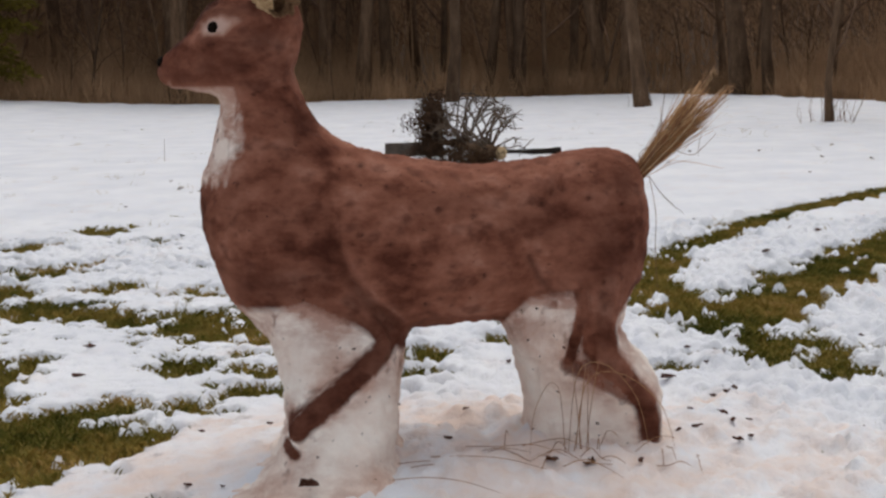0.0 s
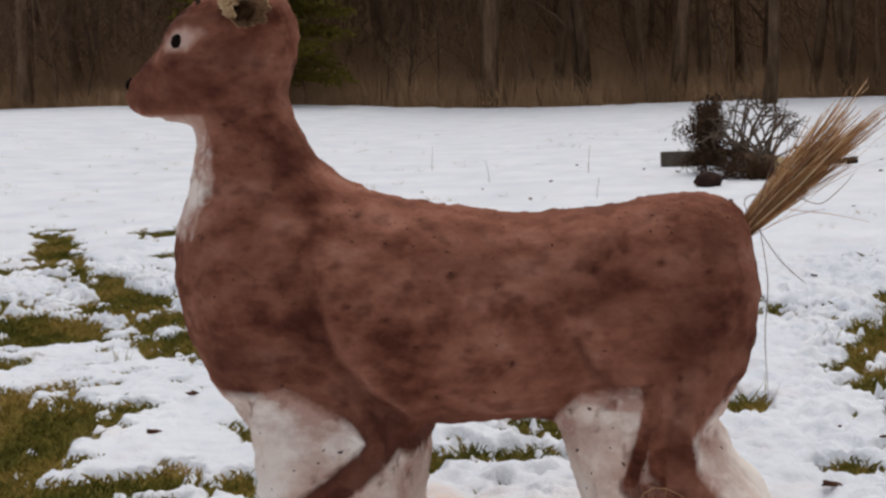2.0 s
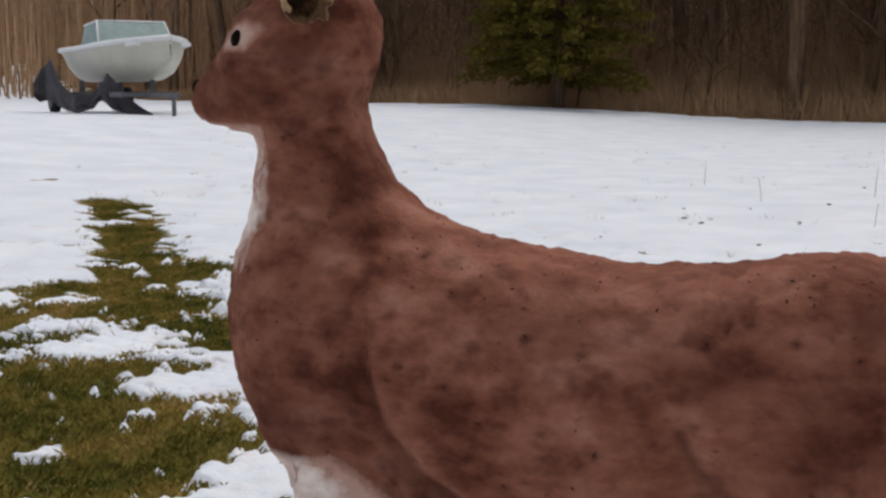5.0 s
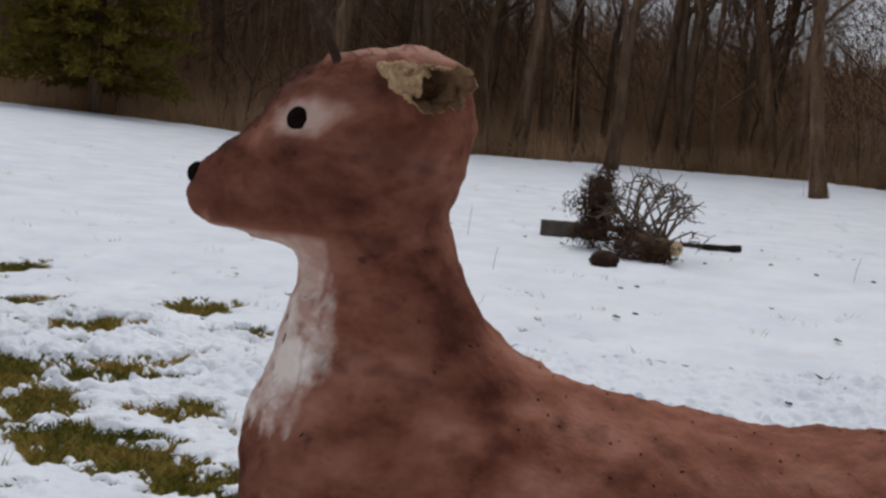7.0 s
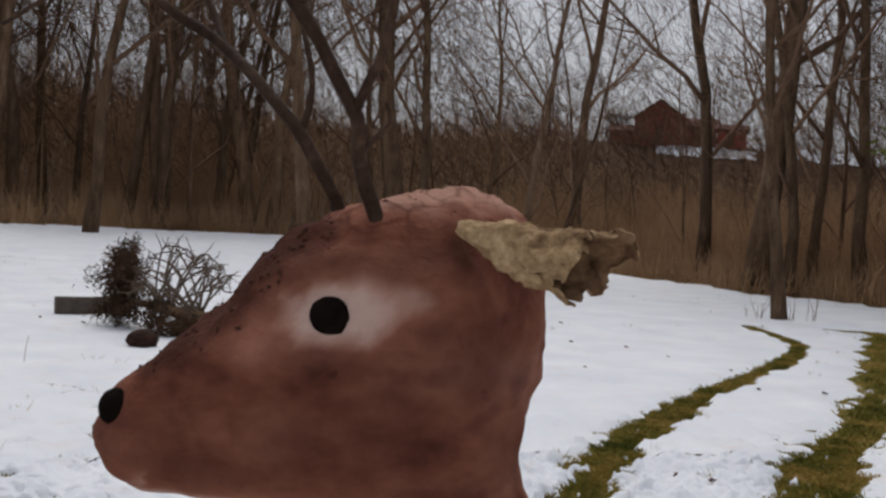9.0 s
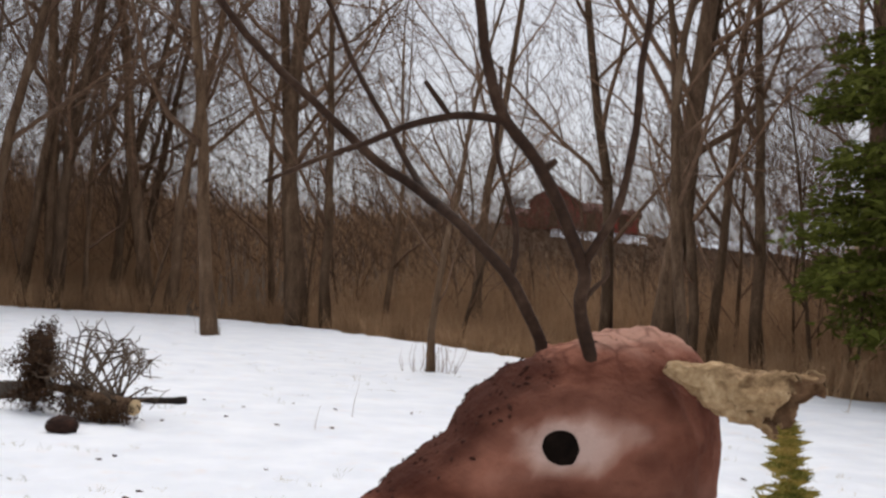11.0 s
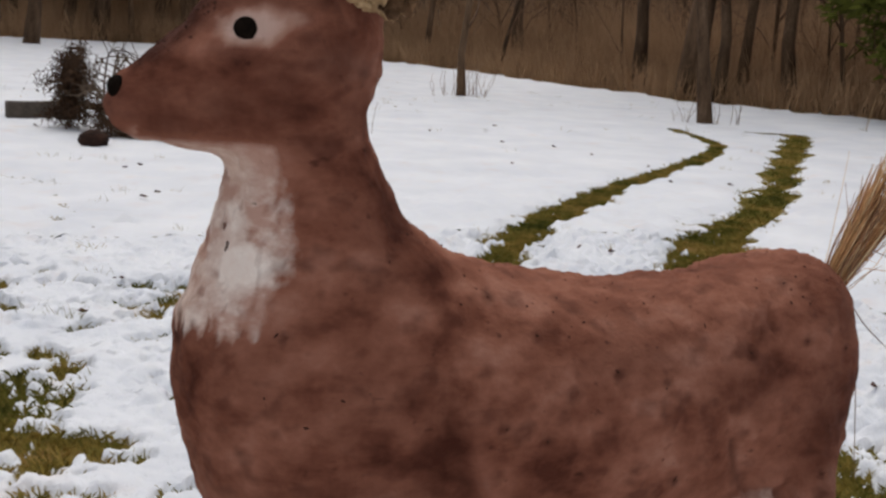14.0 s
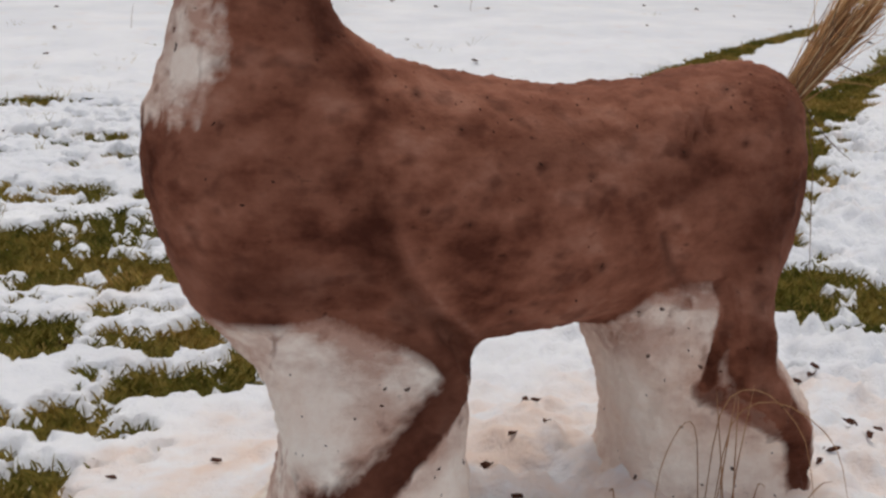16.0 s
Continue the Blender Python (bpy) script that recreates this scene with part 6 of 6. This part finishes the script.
copy_thing(LEAVES[1], pose(-0.405, -0.492, 0.104, 40, 8, 25))
for k, ob in enumerate(LEAVES):
    ob.location = (0.75 + 0.1 * k, 0.5 + 0.3 * k, snow_top(0.75 + 0.1 * k, 0.5 + 0.3 * k))


def straw_wisp(name, runs, label, mat=STRAW):
    V, F = [], []
    for pts, r in runs:
        path = bez(pts, 14)
        tube(V, F, path, [r] * 10 + [r * 0.8, r * 0.7, r * 0.5, r * 0.3], 4)
    return tagged(mesh(name, V, F, mat), label, "straw")


straw_wisp("hanging_twig", [([(0.655, 0.09, 0.90), (0.672, 0.06, 0.78), (0.665, 0.03, 0.66), (0.672, 0.02, 0.52)], 0.0011)], "single long dark straw hanging from the tail", TWIG)
straw_wisp("hanging_twig", [([(0.652, 0.09, 0.90), (0.70, 0.07, 0.83), (0.76, 0.05, 0.775)], 0.0012)], "thin dark straw poking out under the tail", TWIG)
straw_wisp("upright_twig", [([(0.64, 0.08, 0.91), (0.665, 0.07, 1.00), (0.688, 0.06, 1.075), (0.705, 0.05, 1.20)], 0.0011), ([(0.688, 0.06, 1.075), (0.70, 0.06, 1.05), (0.735, 0.05, 1.04)], 0.0009)], "thin dark twig standing beside the tail", TWIG)
straw_wisp("upright_twig", [([(0.64, 0.09, 0.92), (0.62, 0.06, 0.965), (0.64, 0.05, 0.985), (0.67, 0.06, 0.975)], 0.0010), ([(0.66, 0.08, 0.95), (0.685, 0.07, 1.02), (0.69, 0.05, 1.085)], 0.0010)], "thin bent twig beside the tail", TWIG)
straw_wisp("loose_twig", [([(0.72, 0.10, 0.985), (0.78, 0.06, 0.96), (0.82, 0.05, 0.985), (0.86, 0.04, 1.03)], 0.0010)], "thin curled twig below the tail", TWIG)
rnd = random.Random(77)
for k in range(16):
    x, y = rnd.uniform(0.15, 0.75), rnd.uniform(-0.36, -0.2)
    a, L = rnd.uniform(0, 6.28), rnd.uniform(0.1, 0.3)
    pts = [(x + math.cos(a) * L * s, y + math.sin(a) * L * 0.5 * s, snow_top(x, y) + 0.012 + 0.05 * math.sin(3.14 * s) * rnd.random()) for s in (0, 0.33, 0.66, 1)]
    straw_wisp("loose_straw", [(pts, 0.0014)], "loose straw lying on the stained snow")
for k in range(5):
    x, lean = rnd.uniform(0.34, 0.42), rnd.uniform(-0.05, 0.06)
    high = rnd.uniform(0.20, 0.40)
    pts = [(x, -0.22, 0.05), (x + lean * 0.2 + rnd.gauss(0, 0.008), -0.21, high * 0.5), (x + lean, -0.19, high)]
    straw_wisp("loose_straw", [(pts, 0.0013)], "loose straw leaning against the hind leg")
for x, high, wide in ((0.36, 0.36, 0.24), (0.38, 0.33, 0.30), (0.35, 0.30, -0.11)):
    pts = [(x, -0.20, high * 0.25), (x + wide * 0.12, -0.19, high * 0.9), (x + wide * 0.45, -0.20, high), (x + wide * 0.85, -0.21, high * 0.72), (x + wide, -0.22, high * 0.30)]
    straw_wisp("loose_straw", [(pts, 0.0012)], "loose straw looping up against the hind leg")
for k in range(6):
    x, y = rnd.uniform(-0.2, 0.2), rnd.uniform(-0.42, -0.22)
    a, L = rnd.uniform(-0.5, 0.5), rnd.uniform(0.15, 0.35)
    pts = [(x + L * s, y + a * L * s, snow_top(x, y) + 0.01 + 0.03 * math.sin(3.14 * s) * rnd.random()) for s in (0, 0.33, 0.66, 1)]
    straw_wisp("loose_straw", [(pts, 0.0013)], "loose straw lying on the stained snow")


# ---- weeds that stand through the snow ----
def weeds():
    """Small tufts of dead grass and single stalks poking out of the snow."""
    rng = np.random.default_rng(41)
    n = 1500
    d, a = 3.0 + 24 * rng.random(n) ** 0.8, np.radians(rng.uniform(-42, 48, n))
    x, y = d * np.sin(a) - 0.5, d * np.cos(a) - 1.5
    keep = (fbm(np.stack([x, y], 1) * 0.6, 43, 3) > rng.uniform(0.42, 0.72, n)) & (into_wood(x, y) < -0.3) & (y > 1)
    x, y = np.repeat(x[keep], 7), np.repeat(y[keep], 7)
    n = len(x)
    x, y = x + rng.normal(0, 0.035, n), y + rng.normal(0, 0.035, n)
    h = rng.uniform(0.03, 0.075, n) + 0.03
    w = rng.uniform(0.002, 0.005, n)
    turn = rng.uniform(0, 2 * np.pi, n)
    z = ground_height(x, y) + 0.0
    V = np.empty((n, 4, 3))
    for k, u in enumerate((0.0, 2.1, 4.2)):
        V[:, k] = np.stack([x + w * np.cos(u + turn), y + w * np.sin(u + turn), z], 1)
    V[:, 3] = np.stack([x + 0.7 * h * np.cos(turn), y + 0.7 * h * np.sin(turn), z + h], 1)
    i = np.arange(n)[:, None, None] * 4
    F = (i + np.array([[(0, 1, 3), (1, 2, 3), (2, 0, 3)]])).reshape(-1, 3)
    tagged(mesh("weed_tufts", V.reshape(-1, 3), F, BLADE, smooth=False), "dead grass tufts poking through the snow", "weeds", kind="stuff")


weeds()


def weed_stalk(x, y, tall, lean, label):
    V, F = [], []
    p = bez([(0, 0, -0.02), (lean * 0.3, 0.02, tall * 0.5), (lean, 0.0, tall)], 8)
    tube(V, F, p, [0.006 * tall ** 0.5 * (1 - 0.08 * k) for k in range(8)], 5)
    ob = mesh("weed_stalk", V, F, LEAF if tall > 1 else TWIG)
    ob.location = (x, y, height_at(x, y))
    return tagged(ob, label, "stalk")


weed_stalk(12.3, 14.6, 1.3, 0.75, "pale dead stalk leaning over the snow at the wood's edge")
for x, y, tall, lean in ((-1.4, 12.6, 0.40, 0.03), (-2.4, 11.5, 0.32, -0.04), (2.6, 11.0, 0.3, 0.05), (-0.9, 9.4, 0.26, 0.03), (3.4, 12.2, 0.42, 0.06), (-3.6, 13.5, 0.35, 0.02)):
    weed_stalk(x, y, tall, lean, "thin dead weed stalk standing in the snow")
